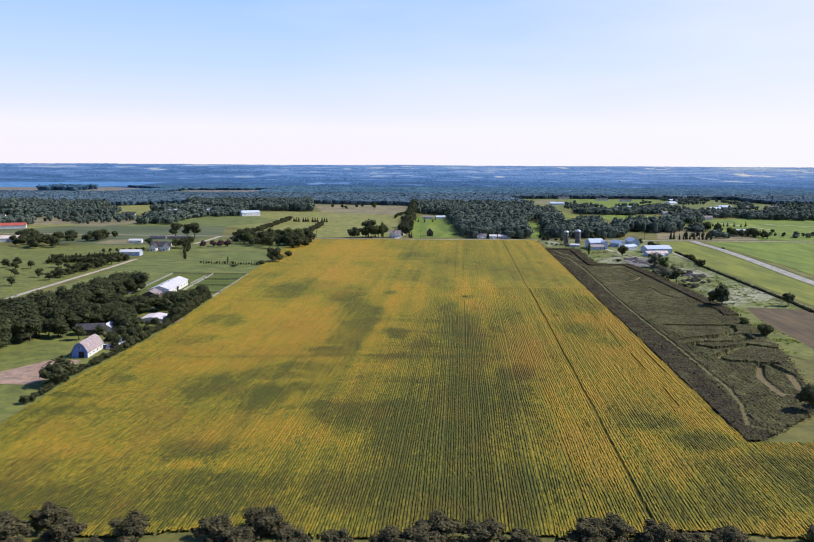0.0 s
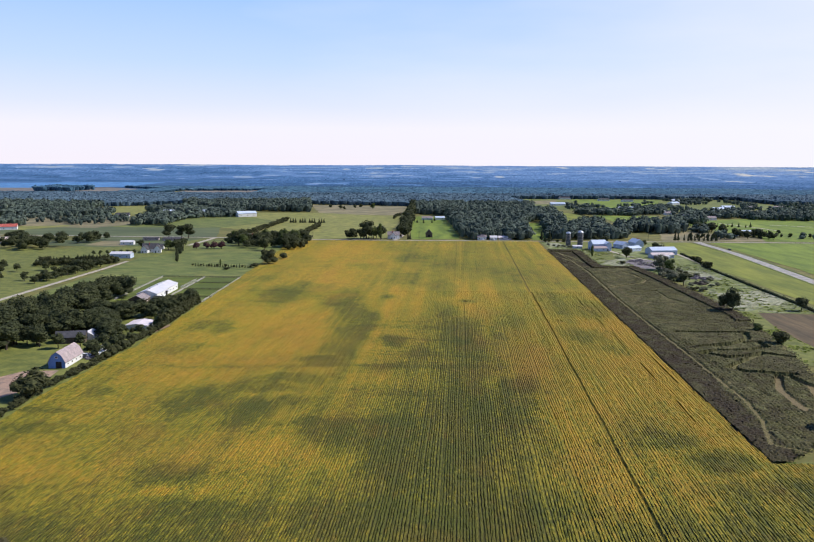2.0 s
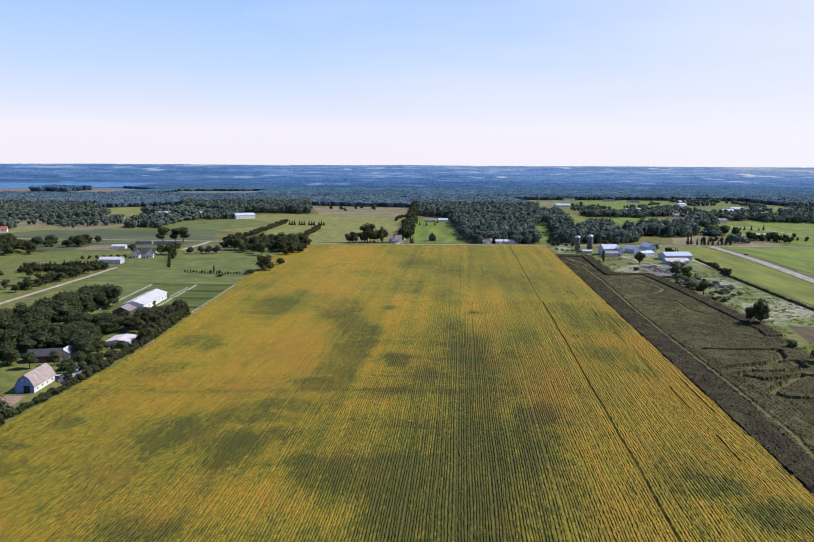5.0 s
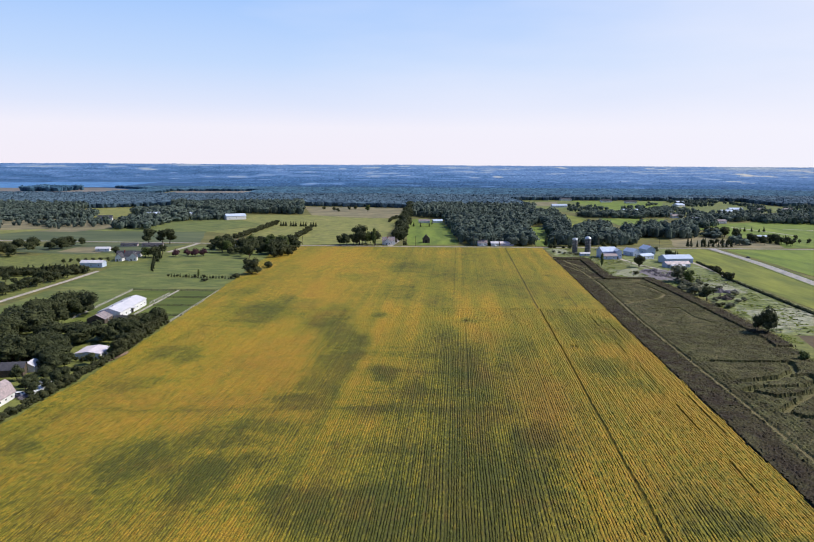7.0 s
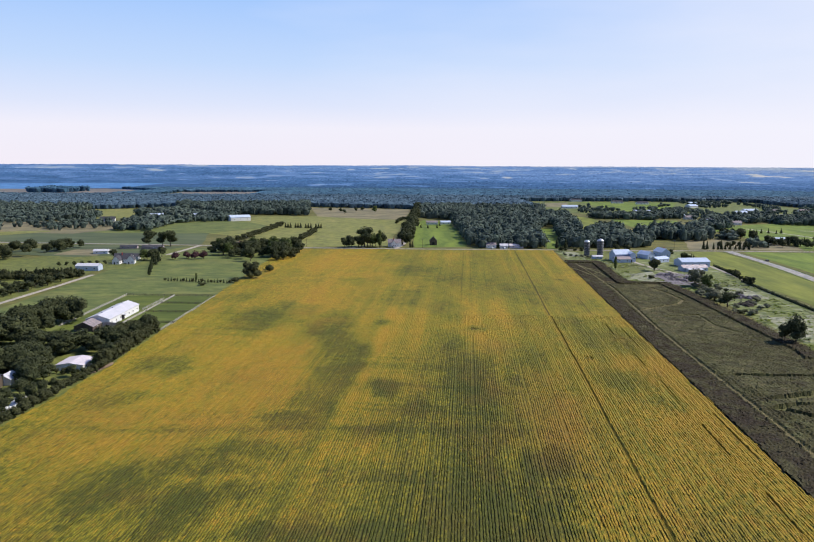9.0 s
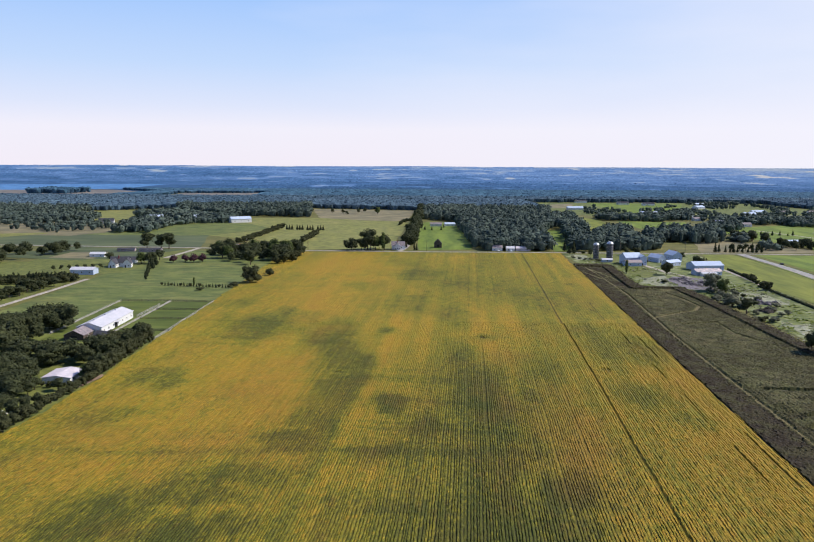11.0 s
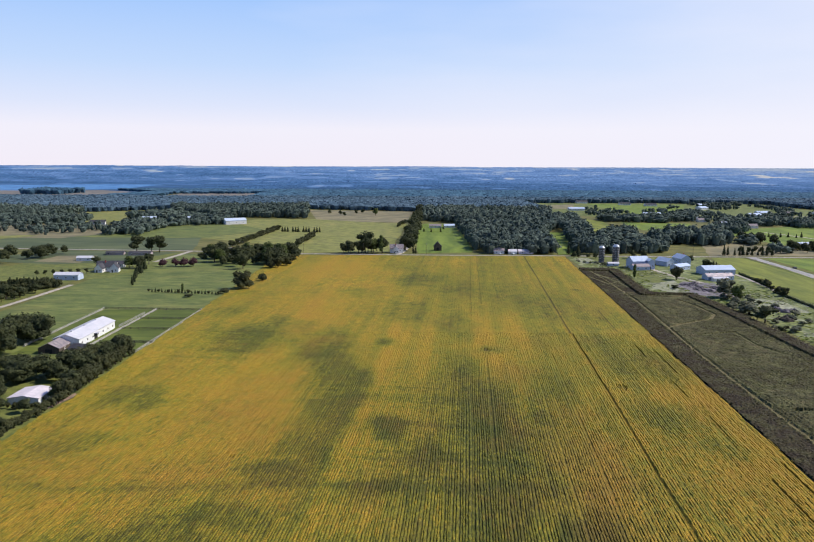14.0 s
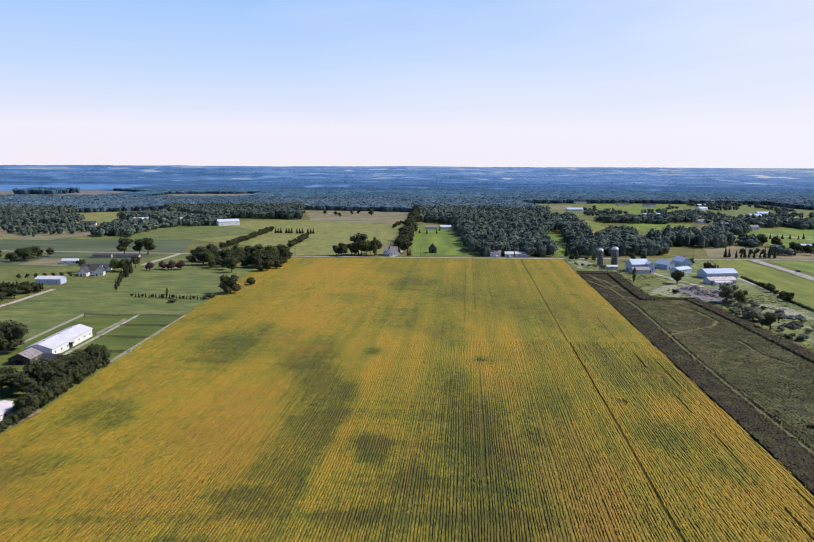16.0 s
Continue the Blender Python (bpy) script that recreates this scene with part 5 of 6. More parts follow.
def hedge_strip(line, width, h, mat, label):
    """A clipped-down, bumpy hedge along a line, with leaf sprays over it."""
    rng = np.random.default_rng(int(abs(line[0][0] * 5 + line[0][1])))
    pts = []
    for (xa, ya), (xb, yb) in zip(line, line[1:]):
        n = max(1, int(math.hypot(xb - xa, yb - ya) / 1.1))
        pts += [(xa + (xb - xa) * i / n, ya + (yb - ya) * i / n) for i in range(n)]
    P = np.array(pts + [line[-1]])
    d = np.gradient(P, axis=0)
    d /= np.linalg.norm(d, axis=1, keepdims=True)
    nx = np.stack([-d[:, 1], d[:, 0]], 1)
    prof = [(-0.5, 0.0), (-0.52, 0.55), (-0.25, 0.95), (0.25, 1.0), (0.52, 0.5), (0.5, 0.0)]
    rings = np.empty((len(P), 6, 3))
    for k, (u, v) in enumerate(prof):
        w = width * rng.uniform(0.7, 1.25, len(P))
        rings[:, k, :2] = P + nx * (u * w)[:, None] + rng.normal(0, 0.12, (len(P), 2))
        rings[:, k, 2] = v * h * rng.uniform(0.65, 1.2, len(P))
    i, j = np.meshgrid(np.arange(len(P) - 1), np.arange(5), indexing="ij")
    F = np.stack([i * 6 + j, (i + 1) * 6 + j, (i + 1) * 6 + j + 1, i * 6 + j + 1], 2).reshape(-1, 4).tolist()
    V = rings.reshape(-1, 3)
    K = len(P) * 8
    at = V[rng.integers(len(V), size=K)] + rng.normal(0, 0.18, (K, 3)) + np.array((0, 0, 0.12))
    a, b_ = rng.normal(0, 0.28, (K, 3)), rng.normal(0, 0.28, (K, 3))
    F += (len(V) + np.arange(K * 3).reshape(-1, 3)).tolist()
    V = np.concatenate([V, np.stack([at, at + a, at + b_], 1).reshape(-1, 3)])
    root = tagged(new("hedge"), label, "hedge")
    leaves = mesh_object("foliage", V, F, mat)
    leaves.parent = root
    return root


hedge_strip([(249, 655), (246, 590), (241, 478), (238, 440)], 1.8, 1.5, M["scrub"], "low dark hedge between the drive and the hay field")
hedge_strip([(262, 742), (258, 700), (254, 668)], 1.8, 1.6, M["scrub"], "low dark hedge beside the farm drive")


def tufts(name, poly, n, size, mat, label, seed):
    """Knee-high clumps of weeds, each a few leaf blades."""
    rng = np.random.default_rng(seed)
    xs, ys = [p[0] for p in poly], [p[1] for p in poly]
    X, Y = rng.uniform(min(xs), max(xs), 4 * n), rng.uniform(min(ys), max(ys), 4 * n)
    ok = inside(X, Y, poly) & (value_noise(X, Y, 11, 13, seed) + 0.3 * value_noise(X, Y, 3, 4, seed + 1) > 0.66)
    X, Y = X[ok][:n], Y[ok][:n]
    k = 9
    a = rng.uniform(0, 6.28, (len(X), k))
    s = size * rng.uniform(0.5, 1.5, (len(X), 1)) * rng.uniform(0.7, 1.2, (len(X), k))
    lean = rng.uniform(0.5, 1.2, a.shape)
    base = np.stack([np.broadcast_to(X[:, None], a.shape), np.broadcast_to(Y[:, None], a.shape), np.full(a.shape, 0.1)], 2)
    out = np.stack([np.cos(a) * lean, np.sin(a) * lean, rng.uniform(0.1, 0.35, a.shape)], 2) * s[:, :, None]
    wide = np.stack([-np.sin(a), np.cos(a), np.zeros(a.shape)], 2) * (0.42 * s)[:, :, None]
    V = np.stack([base, base + 0.6 * out + wide, base + out, base + 0.6 * out - wide], 2).reshape(-1, 3)
    F = np.arange(len(V)).reshape(-1, 4)
    return tagged(mesh_object(name, V, F, mat), label, "weeds", kind="stuff")


YARD_PLOT = [(150, 840), (165, 650), (193, 645), (200, 560), (192, 470), (200, 455), (240, 455), (250, 650), (215, 700), (200, 760)]
tufts("weed_clumps", YARD_PLOT, 1100, 0.9, M["weed_pale"], "pale seeding weed clumps across the farmyard", 61)
tufts("weed_clumps", YARD_PLOT, 1100, 1.0, M["weed_green"], "green weed clumps across the farmyard", 64)
tufts("weed_clumps", YARD_PLOT, 260, 1.0, M["leaf_light"], "dark weed clumps across the farmyard", 67)
tufts("weed_clumps", [(108, 222), (200, 210), (200, 232), (150, 234), (108, 229)], 350, 0.8, M["weed_green"], "green weed clumps on the headland below the maze", 70)
tufts("weed_clumps", [(172, 340), (190, 345), (200, 452), (190, 462), (184, 420)], 400, 0.8, M["weed_green"], "green weed clumps on the strip beside the maze", 73)

# ---- woods ----
def woods(name, polys, gap, h, seed, shape, mat, label, holes=(), size=0.0, sprays=0):
    """A wood as one mesh of many separate lumpy crowns."""
    rng = np.random.default_rng(seed)
    xs = [p[0] for q in polys for p in q]
    ys = [p[1] for q in polys for p in q]
    X, Y = np.meshgrid(np.arange(min(xs), max(xs), gap), np.arange(min(ys), max(ys), gap))
    X = (X + rng.uniform(-0.5, 0.5, X.shape) * gap).ravel()
    Y = (Y + rng.uniform(-0.5, 0.5, Y.shape) * gap).ravel()
    on = np.zeros(X.shape, bool)
    for q in polys:
        on |= inside(X, Y, q)
    for q in holes:
        on &= ~inside(X, Y, q)
    on &= (value_noise(X, Y, 55, 55, 41) > 0.5) if size else (rng.random(X.shape) > 0.05)
    on &= np.abs(X) < 0.56 * Y + 60
    X, Y = X[on], Y[on]
    n = len(X)
    leafy = shape is DOME2
    v, f = DOME1 if leafy else shape
    k = len(v)
    H = h * rng.uniform(0.55 if leafy else 0.88, 1.2 if leafy else 1.1, n)
    low = 0.55 if leafy else 0.62
    R = (size or 1) * gap * rng.uniform(0.42 if leafy else 0.7, 1.05, n) * np.where(rng.random(n) > 0.88, 1.35, 1.0)
    V = v[None] * (0.72 + 0.45 * rng.random((n, k, 1))) * (0.86 if leafy else 1.0)
    a = rng.uniform(0, 6.28, n)
    ca, sa = np.cos(a)[:, None], np.sin(a)[:, None]
    taper = np.where(V[:, :, 2] < -0.1, 0.72, 1.0)
    x = taper * (V[:, :, 0] * ca - V[:, :, 1] * sa)
    y = taper * (V[:, :, 0] * sa + V[:, :, 1] * ca)
    base = ground_z(X, Y)
    P = np.stack([X[:, None] + x * R[:, None], Y[:, None] + y * R[:, None], base[:, None] + H[:, None] * (low + np.where(V[:, :, 2] > 0, 1 - low, low / 0.46) * V[:, :, 2])], 2).reshape(-1, 3)
    F = (f[None] + (np.arange(n) * k)[:, None, None]).reshape(-1, 3)
    if leafy or sprays:
        K = sprays or 24
        d = rng.normal(size=(n, K, 3))
        d[:, :, 2] = np.where(d[:, :, 2] < -0.4, -d[:, :, 2], d[:, :, 2])
        d /= np.linalg.norm(d, axis=2, keepdims=True)
        reach = 0.78 + 0.3 * rng.random((n, K, 1))
        mid = np.stack([X, Y, base + low * H], 1)[:, None] + d * reach * np.stack([R, R, (1 - low) * H], 1)[:, None]
        nrm = d + rng.normal(0, 0.25, d.shape) + np.array((0, 0, 0.2))
        nrm /= np.linalg.norm(nrm, axis=2, keepdims=True)
        u = np.cross(nrm, rng.normal(size=d.shape))
        u /= np.linalg.norm(u, axis=2, keepdims=True)
        w = np.cross(nrm, u)
        s = R[:, None, None] * rng.uniform(0.15, 0.34, (n, K, 1))
        quad = np.stack([mid - u * s, mid + w * s * 0.8 - nrm * s * 0.3, mid + u * s, mid - w * s * 0.8 - nrm * s * 0.3], 2).reshape(-1, 3)
        idx = len(P) + np.arange(n * K)[:, None] * 4
        F = np.concatenate([F, idx + np.array([[0, 1, 2]]), idx + np.array([[0, 2, 3]])])
        P = np.concatenate([P, quad])
    return tagged(mesh_object(name, P, F, mat), label, "woods", kind="stuff")


NEAR_WOODS = [
    [(64, 872), (140, 868), (150, 985), (172, 1100), (205, 1180), (208, 1300), (245, 1500), (66, 1500), (62, 1230)],
    [(157, 868), (178, 866), (203, 985), (226, 1130), (248, 1310), (208, 1310), (196, 1100)],
    [(180, 875), (244, 880), (268, 930), (250, 965), (258, 1010), (268, 1085), (240, 1050), (222, 1020), (204, 985)],
    [(262, 968), (300, 962), (332, 1025), (348, 1085), (310, 1060), (268, 1015)], [(303, 942), (345, 962), (390, 1105), (345, 1062)],
    [(60, 1250), (15, 1300), (20, 1500), (66, 1500)],
    [(-165, 1325), (-195, 1570), (-440, 1540), (-400, 1420), (-300, 1330), (-245, 1345)],
    [(-800, 1290), (-548, 1290), (-565, 1450), (-800, 1470)],
]
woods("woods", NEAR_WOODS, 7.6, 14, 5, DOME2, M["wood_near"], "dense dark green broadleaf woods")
HEDGES = [
    [(285, 1345), (300, 1292), (367, 1268), (430, 1318), (425, 1352), (330, 1350)], [(408, 1385), (430, 1310), (470, 1400), (480, 1470)],
    [(540, 1285), (534, 1192), (560, 1180), (820, 1140), (820, 1200), (660, 1240), (640, 1300)], [(440, 1240), (520, 1215), (545, 1285), (470, 1280)],
    [(380, 1112), (420, 1100), (455, 1180), (420, 1200)], [(356, 978), (368, 955), (384, 985), (372, 1010)], [(348, 905), (358, 880), (372, 890), (362, 918)],
    [(-512, 1180), (-467, 1225), (-484, 1290), (-640, 1292), (-640, 1190)],
    [(-440, 1300), (-395, 1285), (-350, 1255), (-262, 1212), (-255, 1250), (-330, 1320), (-430, 1420)],
    [(-350, 1042), (-319, 1036), (-326, 1145), (-344, 1195), (-398, 1206), (-385, 1120)], [(-376, 1038), (-354, 1038), (-350, 1075), (-372, 1075)],
    [(-326, 1164), (-287, 1188), (-262, 1212), (-290, 1220), (-332, 1195)],
    [(-760, 1000), (-560, 990), (-500, 1020), (-520, 1060), (-760, 1060)],
]
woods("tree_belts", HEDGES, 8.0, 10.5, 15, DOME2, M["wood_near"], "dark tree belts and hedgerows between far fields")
DOTS = [
    [(400, 1180), (560, 1190), (640, 1390), (420, 1390)], [(400, 1480), (560, 1400), (640, 1400), (720, 1600), (700, 1800), (590, 1790)], [(245, 1500), (300, 1420), (380, 1480), (376, 1610), (310, 1600)],
    [(-620, 1065), (-470, 1010), (-400, 1005), (-385, 1120), (-430, 1180), (-620, 1190)], [(-350, 1190), (-270, 1215), (-330, 1260), (-420, 1240)], [(430, 890), (760, 880), (760, 950), (470, 940)], [(640, 1300), (860, 1260), (900, 1560), (780, 1620), (660, 1420)],
]
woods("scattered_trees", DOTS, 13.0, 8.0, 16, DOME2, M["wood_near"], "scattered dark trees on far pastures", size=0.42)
FAR_HOLES = [[(-1500, 1930), (-776, 1960), (-720, 2300), (-900, 2470), (-1700, 2470)], [(-660, 1930), (-390, 1930), (-410, 2280), (-650, 2250)]]
# these canopies carry their blue haze in the leaf colour
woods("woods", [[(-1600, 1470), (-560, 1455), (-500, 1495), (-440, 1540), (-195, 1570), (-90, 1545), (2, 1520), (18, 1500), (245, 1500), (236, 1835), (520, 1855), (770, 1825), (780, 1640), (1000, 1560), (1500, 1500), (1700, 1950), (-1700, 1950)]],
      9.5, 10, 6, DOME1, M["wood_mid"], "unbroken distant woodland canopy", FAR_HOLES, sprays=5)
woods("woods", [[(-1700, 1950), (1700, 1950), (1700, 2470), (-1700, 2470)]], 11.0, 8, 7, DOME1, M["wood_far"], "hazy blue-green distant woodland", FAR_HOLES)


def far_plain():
    """The wooded plain up to the raised rim at the horizon, with clearings; haze is in its tone."""
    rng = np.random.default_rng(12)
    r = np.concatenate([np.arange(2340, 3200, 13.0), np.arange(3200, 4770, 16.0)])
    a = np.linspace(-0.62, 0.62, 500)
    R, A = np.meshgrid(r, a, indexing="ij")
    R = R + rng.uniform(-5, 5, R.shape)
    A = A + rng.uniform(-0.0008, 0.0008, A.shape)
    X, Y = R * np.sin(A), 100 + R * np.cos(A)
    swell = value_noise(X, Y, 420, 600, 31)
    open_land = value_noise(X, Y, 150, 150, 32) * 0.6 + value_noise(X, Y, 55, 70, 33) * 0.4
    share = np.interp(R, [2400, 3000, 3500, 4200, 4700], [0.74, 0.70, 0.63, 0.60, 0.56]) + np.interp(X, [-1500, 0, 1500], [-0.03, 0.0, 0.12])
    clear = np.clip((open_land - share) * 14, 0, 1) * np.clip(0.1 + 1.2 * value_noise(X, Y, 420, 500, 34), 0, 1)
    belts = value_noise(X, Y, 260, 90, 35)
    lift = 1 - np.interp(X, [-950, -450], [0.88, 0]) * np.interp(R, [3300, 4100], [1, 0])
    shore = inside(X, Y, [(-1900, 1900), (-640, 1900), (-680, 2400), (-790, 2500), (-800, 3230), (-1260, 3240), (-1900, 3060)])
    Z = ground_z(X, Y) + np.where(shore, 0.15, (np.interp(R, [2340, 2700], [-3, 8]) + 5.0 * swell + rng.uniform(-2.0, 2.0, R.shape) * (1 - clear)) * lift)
    # tone pales with distance and to the right: haze put into the colour
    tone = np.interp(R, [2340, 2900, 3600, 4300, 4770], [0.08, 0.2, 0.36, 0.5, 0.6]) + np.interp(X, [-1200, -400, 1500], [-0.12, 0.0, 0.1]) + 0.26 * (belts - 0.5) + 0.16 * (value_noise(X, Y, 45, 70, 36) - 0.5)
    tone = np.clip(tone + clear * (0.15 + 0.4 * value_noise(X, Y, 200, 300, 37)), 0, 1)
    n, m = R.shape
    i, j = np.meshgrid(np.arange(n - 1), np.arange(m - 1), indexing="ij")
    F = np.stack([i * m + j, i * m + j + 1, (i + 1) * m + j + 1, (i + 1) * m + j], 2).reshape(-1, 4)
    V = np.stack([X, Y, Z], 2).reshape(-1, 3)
    return tagged(mesh_object("backdrop", V, F, M["far"], False, {"ripe_or_haze": tone.ravel()}), "hazy blue wooded plain reaching to the horizon", "distance", kind="structure")


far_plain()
SHORE = [[(-1048, 2170), (-940, 2170), (-925, 2290), (-1040, 2310)]]
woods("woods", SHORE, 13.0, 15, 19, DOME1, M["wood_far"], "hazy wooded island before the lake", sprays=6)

# ---- buildings ----
def roof_pair(root, w, l, h, rise, mat, over=0.4, thick=0.18, label=""):
    """Two roof slopes with thickness, ridge along y, centred on x = 0."""
    for side in (-1, 1):
        bm = bmesh.new()
        prism(bm, [(0, h + rise), (side * (w / 2 + over), h - rise * over / (w / 2)), (side * (w / 2 + over), h - rise * over / (w / 2) + thick), (0, h + rise + thick)], -over, l + over)
        part("roof", bm, mat, root, label)


def gable_house(name, x, y, w, l, h, rise, turn, wall, roof, label, category="house", windows=2, door=True, chimney=False, big_door=False, side_windows=None):
    """A gabled building; its near gable stands at (x, y) and its ridge runs along y before turning."""
    root = tagged(new(name), label, category)
    bm = bmesh.new()
    prism(bm, [(-w / 2, 0), (w / 2, 0), (w / 2, h), (0, h + rise), (-w / 2, h)], 0, l)
    body = part("wall", bm, wall, root)
    roof_pair(root, w, l, h, rise, roof)
    n = side_windows if side_windows is not None else max(2, int(l / 5))
    for side in (-1, 1):
        for i in range(n):
            yy = l * (i + 0.5) / n
            win = part("window", boxed(side * w / 2 - 0.06, side * w / 2 + 0.06, yy - 0.6, yy + 0.6, h * 0.35, h * 0.35 + 1.1), M["trim"], root)
            part("pane", boxed(side * w / 2 - 0.08, side * w / 2 + 0.08, yy - 0.48, yy + 0.48, h * 0.35 + 0.12, h * 0.35 + 0.98), M["glass"], win)
    for i in range(windows):
        xx = w * ((i + 0.5) / windows - 0.5) * 0.8
        if door and i == 0 and windows > 1:
            part("door", boxed(xx - 0.5, xx + 0.5, -0.06, 0.05, 0, 2.05), M["dark"], root)
            continue
        win = part("window", boxed(xx - 0.6, xx + 0.6, -0.06, 0.06, h * 0.35, h * 0.35 + 1.1), M["trim"], root)
        part("pane", boxed(xx - 0.48, xx + 0.48, -0.08, 0.05, h * 0.35 + 0.12, h * 0.35 + 0.98), M["glass"], win)
    if big_door:
        part("door", boxed(-w * 0.16, w * 0.16, -0.08, 0.05, 0, min(3.2, h * 0.8)), M["dark"], root, "wide dark barn door")
    if chimney:
        part("chimney", boxed(w * 0.1, w * 0.1 + 0.8, l * 0.4, l * 0.4 + 0.8, h, h + rise + 1.0), M["red"], root, "brick chimney")
    root.matrix_basis = pose(x, y, float(ground_z(x, y)), 0, 0, turn)
    return root


def gambrel_barn(name, x, y, w, l, turn, wall, roof, label):
    root = tagged(new(name), label, "barn")
    a, b_, c, d = 2.6, 5.4, w * 0.30, 6.9
    bm = bmesh.new()
    prism(bm, [(-w / 2, 0), (w / 2, 0), (w / 2, a), (c, b_), (0, d), (-c, b_), (-w / 2, a)], 0, l)
    part("wall", bm, wall, root)
    for side in (-1, 1):
        for p, q in (((0, d), (c, b_)), ((c, b_), (w / 2 + 0.3, a - 0.3))):
            bm = bmesh.new()
            prism(bm, [(side * p[0], p[1] + 0.02), (side * q[0], q[1] + 0.02), (side * (q[0] + 0.06), q[1] + 0.2), (side * p[0], p[1] + 0.2)], -0.4, l + 0.4)
            part("roof", bm, roof, root)
    # thin panel over the gable; its blue shade is in the colour
    bm = bmesh.new()
    prism(bm, [(-w / 2, 0), (w / 2, 0), (w / 2, a), (c, b_), (0, d), (-c, b_), (-w / 2, a)], -0.04, -0.004)
    part("gable_wall", bm, M["gable_shade"], root, "gable end panel coloured blue for shade")
    # solid panel whose near-black colour stands for the shade indoors
    part("door", boxed(-0.4, 2.0, -0.08, 0.05, 0, 2.9), M["dark"], root, "dark panel for the shade in an open doorway")
    win = part("window", boxed(-0.6, 0.6, -0.06, 0.05, 4.2, 5.1), M["trim"], root)
    part("pane", boxed(-0.48, 0.48, -0.09, 0.05, 4.3, 5.0), M["glass"], win)
    for i in range(4):
        win = part("window", boxed(w / 2 - 0.05, w / 2 + 0.06, 2 + i * 4, 3 + i * 4, 1.0, 1.8), M["trim"], root)
        part("pane", boxed(w / 2 - 0.05, w / 2 + 0.09, 2.1 + i * 4, 2.9 + i * 4, 1.1, 1.7), M["glass"], win)
    root.matrix_basis = pose(x, y, 0, 0, 0, turn)
    return root


# long white riding barn with its grey lean-to shed
barn = gable_house("long_barn", -159.0, 485, 12.4, 43, 4.0, 2.1, 0, M["white"], M["white_roof"], "long white metal barn on paddock grass", "barn", windows=0, side_windows=7)
part("door", boxed(5.9, 6.32, 17, 20.5, 0, 3.0), M["dark"], barn, "dark panel for the shade in a sliding door opening")
part("door_hood", boxed(6.2, 8.0, 16.4, 21.1, 3.1, 3.3), M["white_roof"], barn)
for i in range(3):
    part("roof_vent", boxed(-0.4, 0.4, 6 + i * 14, 6.8 + i * 14, 6.1, 6.75), M["white_roof"], barn)
shed = gable_house("barn_shed", -161.5, 473, 9.5, 11.6, 2.6, 2.2, 0, M["bark"], M["grey_roof"], "grey-brown shingled shed against the long barn", "shed", windows=0, side_windows=1, big_door=True)
gable_house("pole_barn", -251, 689, 9.5, 18, 3.8, 1.6, 0, M["shade_blue"], M["white_roof"], "white-roofed metal pole barn, walls tinted blue for shade", "barn", windows=0, side_windows=3).matrix_basis = pose(-260.5, 694, 0, 0, 0, -90)
gambrel_barn("gambrel_barn", -143.2, 327, 7.0, 17, 0, M["white"], M["mauve_roof"], "white gambrel barn with mauve roof, gable tinted blue for shade")
gable_house("low_shed", -136, 400, 11, 13, 2.4, 0.8, 0, M["white"], M["pale_roof"], "low shed with a pale pinkish roof under trees", "shed", windows=1, side_windows=2)
gable_house("farm_house", -164, 373, 8, 13, 3.0, 2.2, -78, M["bark"], M["dark_roof"], "dark farm house under trees")
plant("oak", -158, 361, 8, 1.0, YARD)
plant("oak", -150, 366, 7, 1.0, YARD)
plant("oak", -168, 364, 9, 1.0, YARD)
gable_house("garage", -152, 378, 6, 7, 2.6, 1.5, 0, M["white"], M["white_roof"], "small white garage between trees", "garage", windows=1, side_windows=1)
gable_house("farm_house", -140, 472, 7, 12, 2.6, 1.8, 70, M["white"], M["dark_roof"], "dark-roofed outbuilding behind the barn", "house", windows=2)
gable_house("farm_house", -248, 738, 9, 15, 3.8, 4.2, -80, M["white"], M["dark_roof"], "white farm house with dark roof and white gables", chimney=True)
gable_house("house_wing", -243.5, 728, 6, 9, 3.4, 3.4, 0, M["white"], M["dark_roof"], "white gabled wing of the old farm house", windows=2)
gable_house("house_wing", -232, 730, 6.5, 10, 3.6, 3.6, 12, M["white"], M["dark_roof"], "white gabled wing of the old farm house", windows=2)
gable_house("farm_house", -252, 762, 8, 16, 3.0, 2.0, -85, M["white"], M["dark_roof"], "low dark-roofed house beside the lawn")
gable_house("garage", -292, 802, 7, 13, 2.8, 1.4, -85, M["white"], M["white_roof"], "small garage with a white roof", "garage", windows=1)
gable_house("ranch_house", -284, 846, 9, 16, 2.3, 1.0, -80, M["mauve_roof"], M["dark_roof"], "low ranch house with a dark roof by the road")
gable_house("ranch_house", -262, 845, 9, 20, 2.3, 1.2, -85, M["mauve_roof"], M["dark_roof"], "long ranch house with a dark roof by the road")
gable_house("farm_house", -172, 842, 10, 16, 4.5, 3.0, -70, M["white"], M["grey_roof"], "house with a grey roof inside the grove", chimney=True)
gable_house("machine_barn", -262, 1205, 14, 30, 5.5, 3.0, -58, M["white"], M["blue_roof"], "white machine barn with a pale roof", "barn", windows=0, side_windows=3)
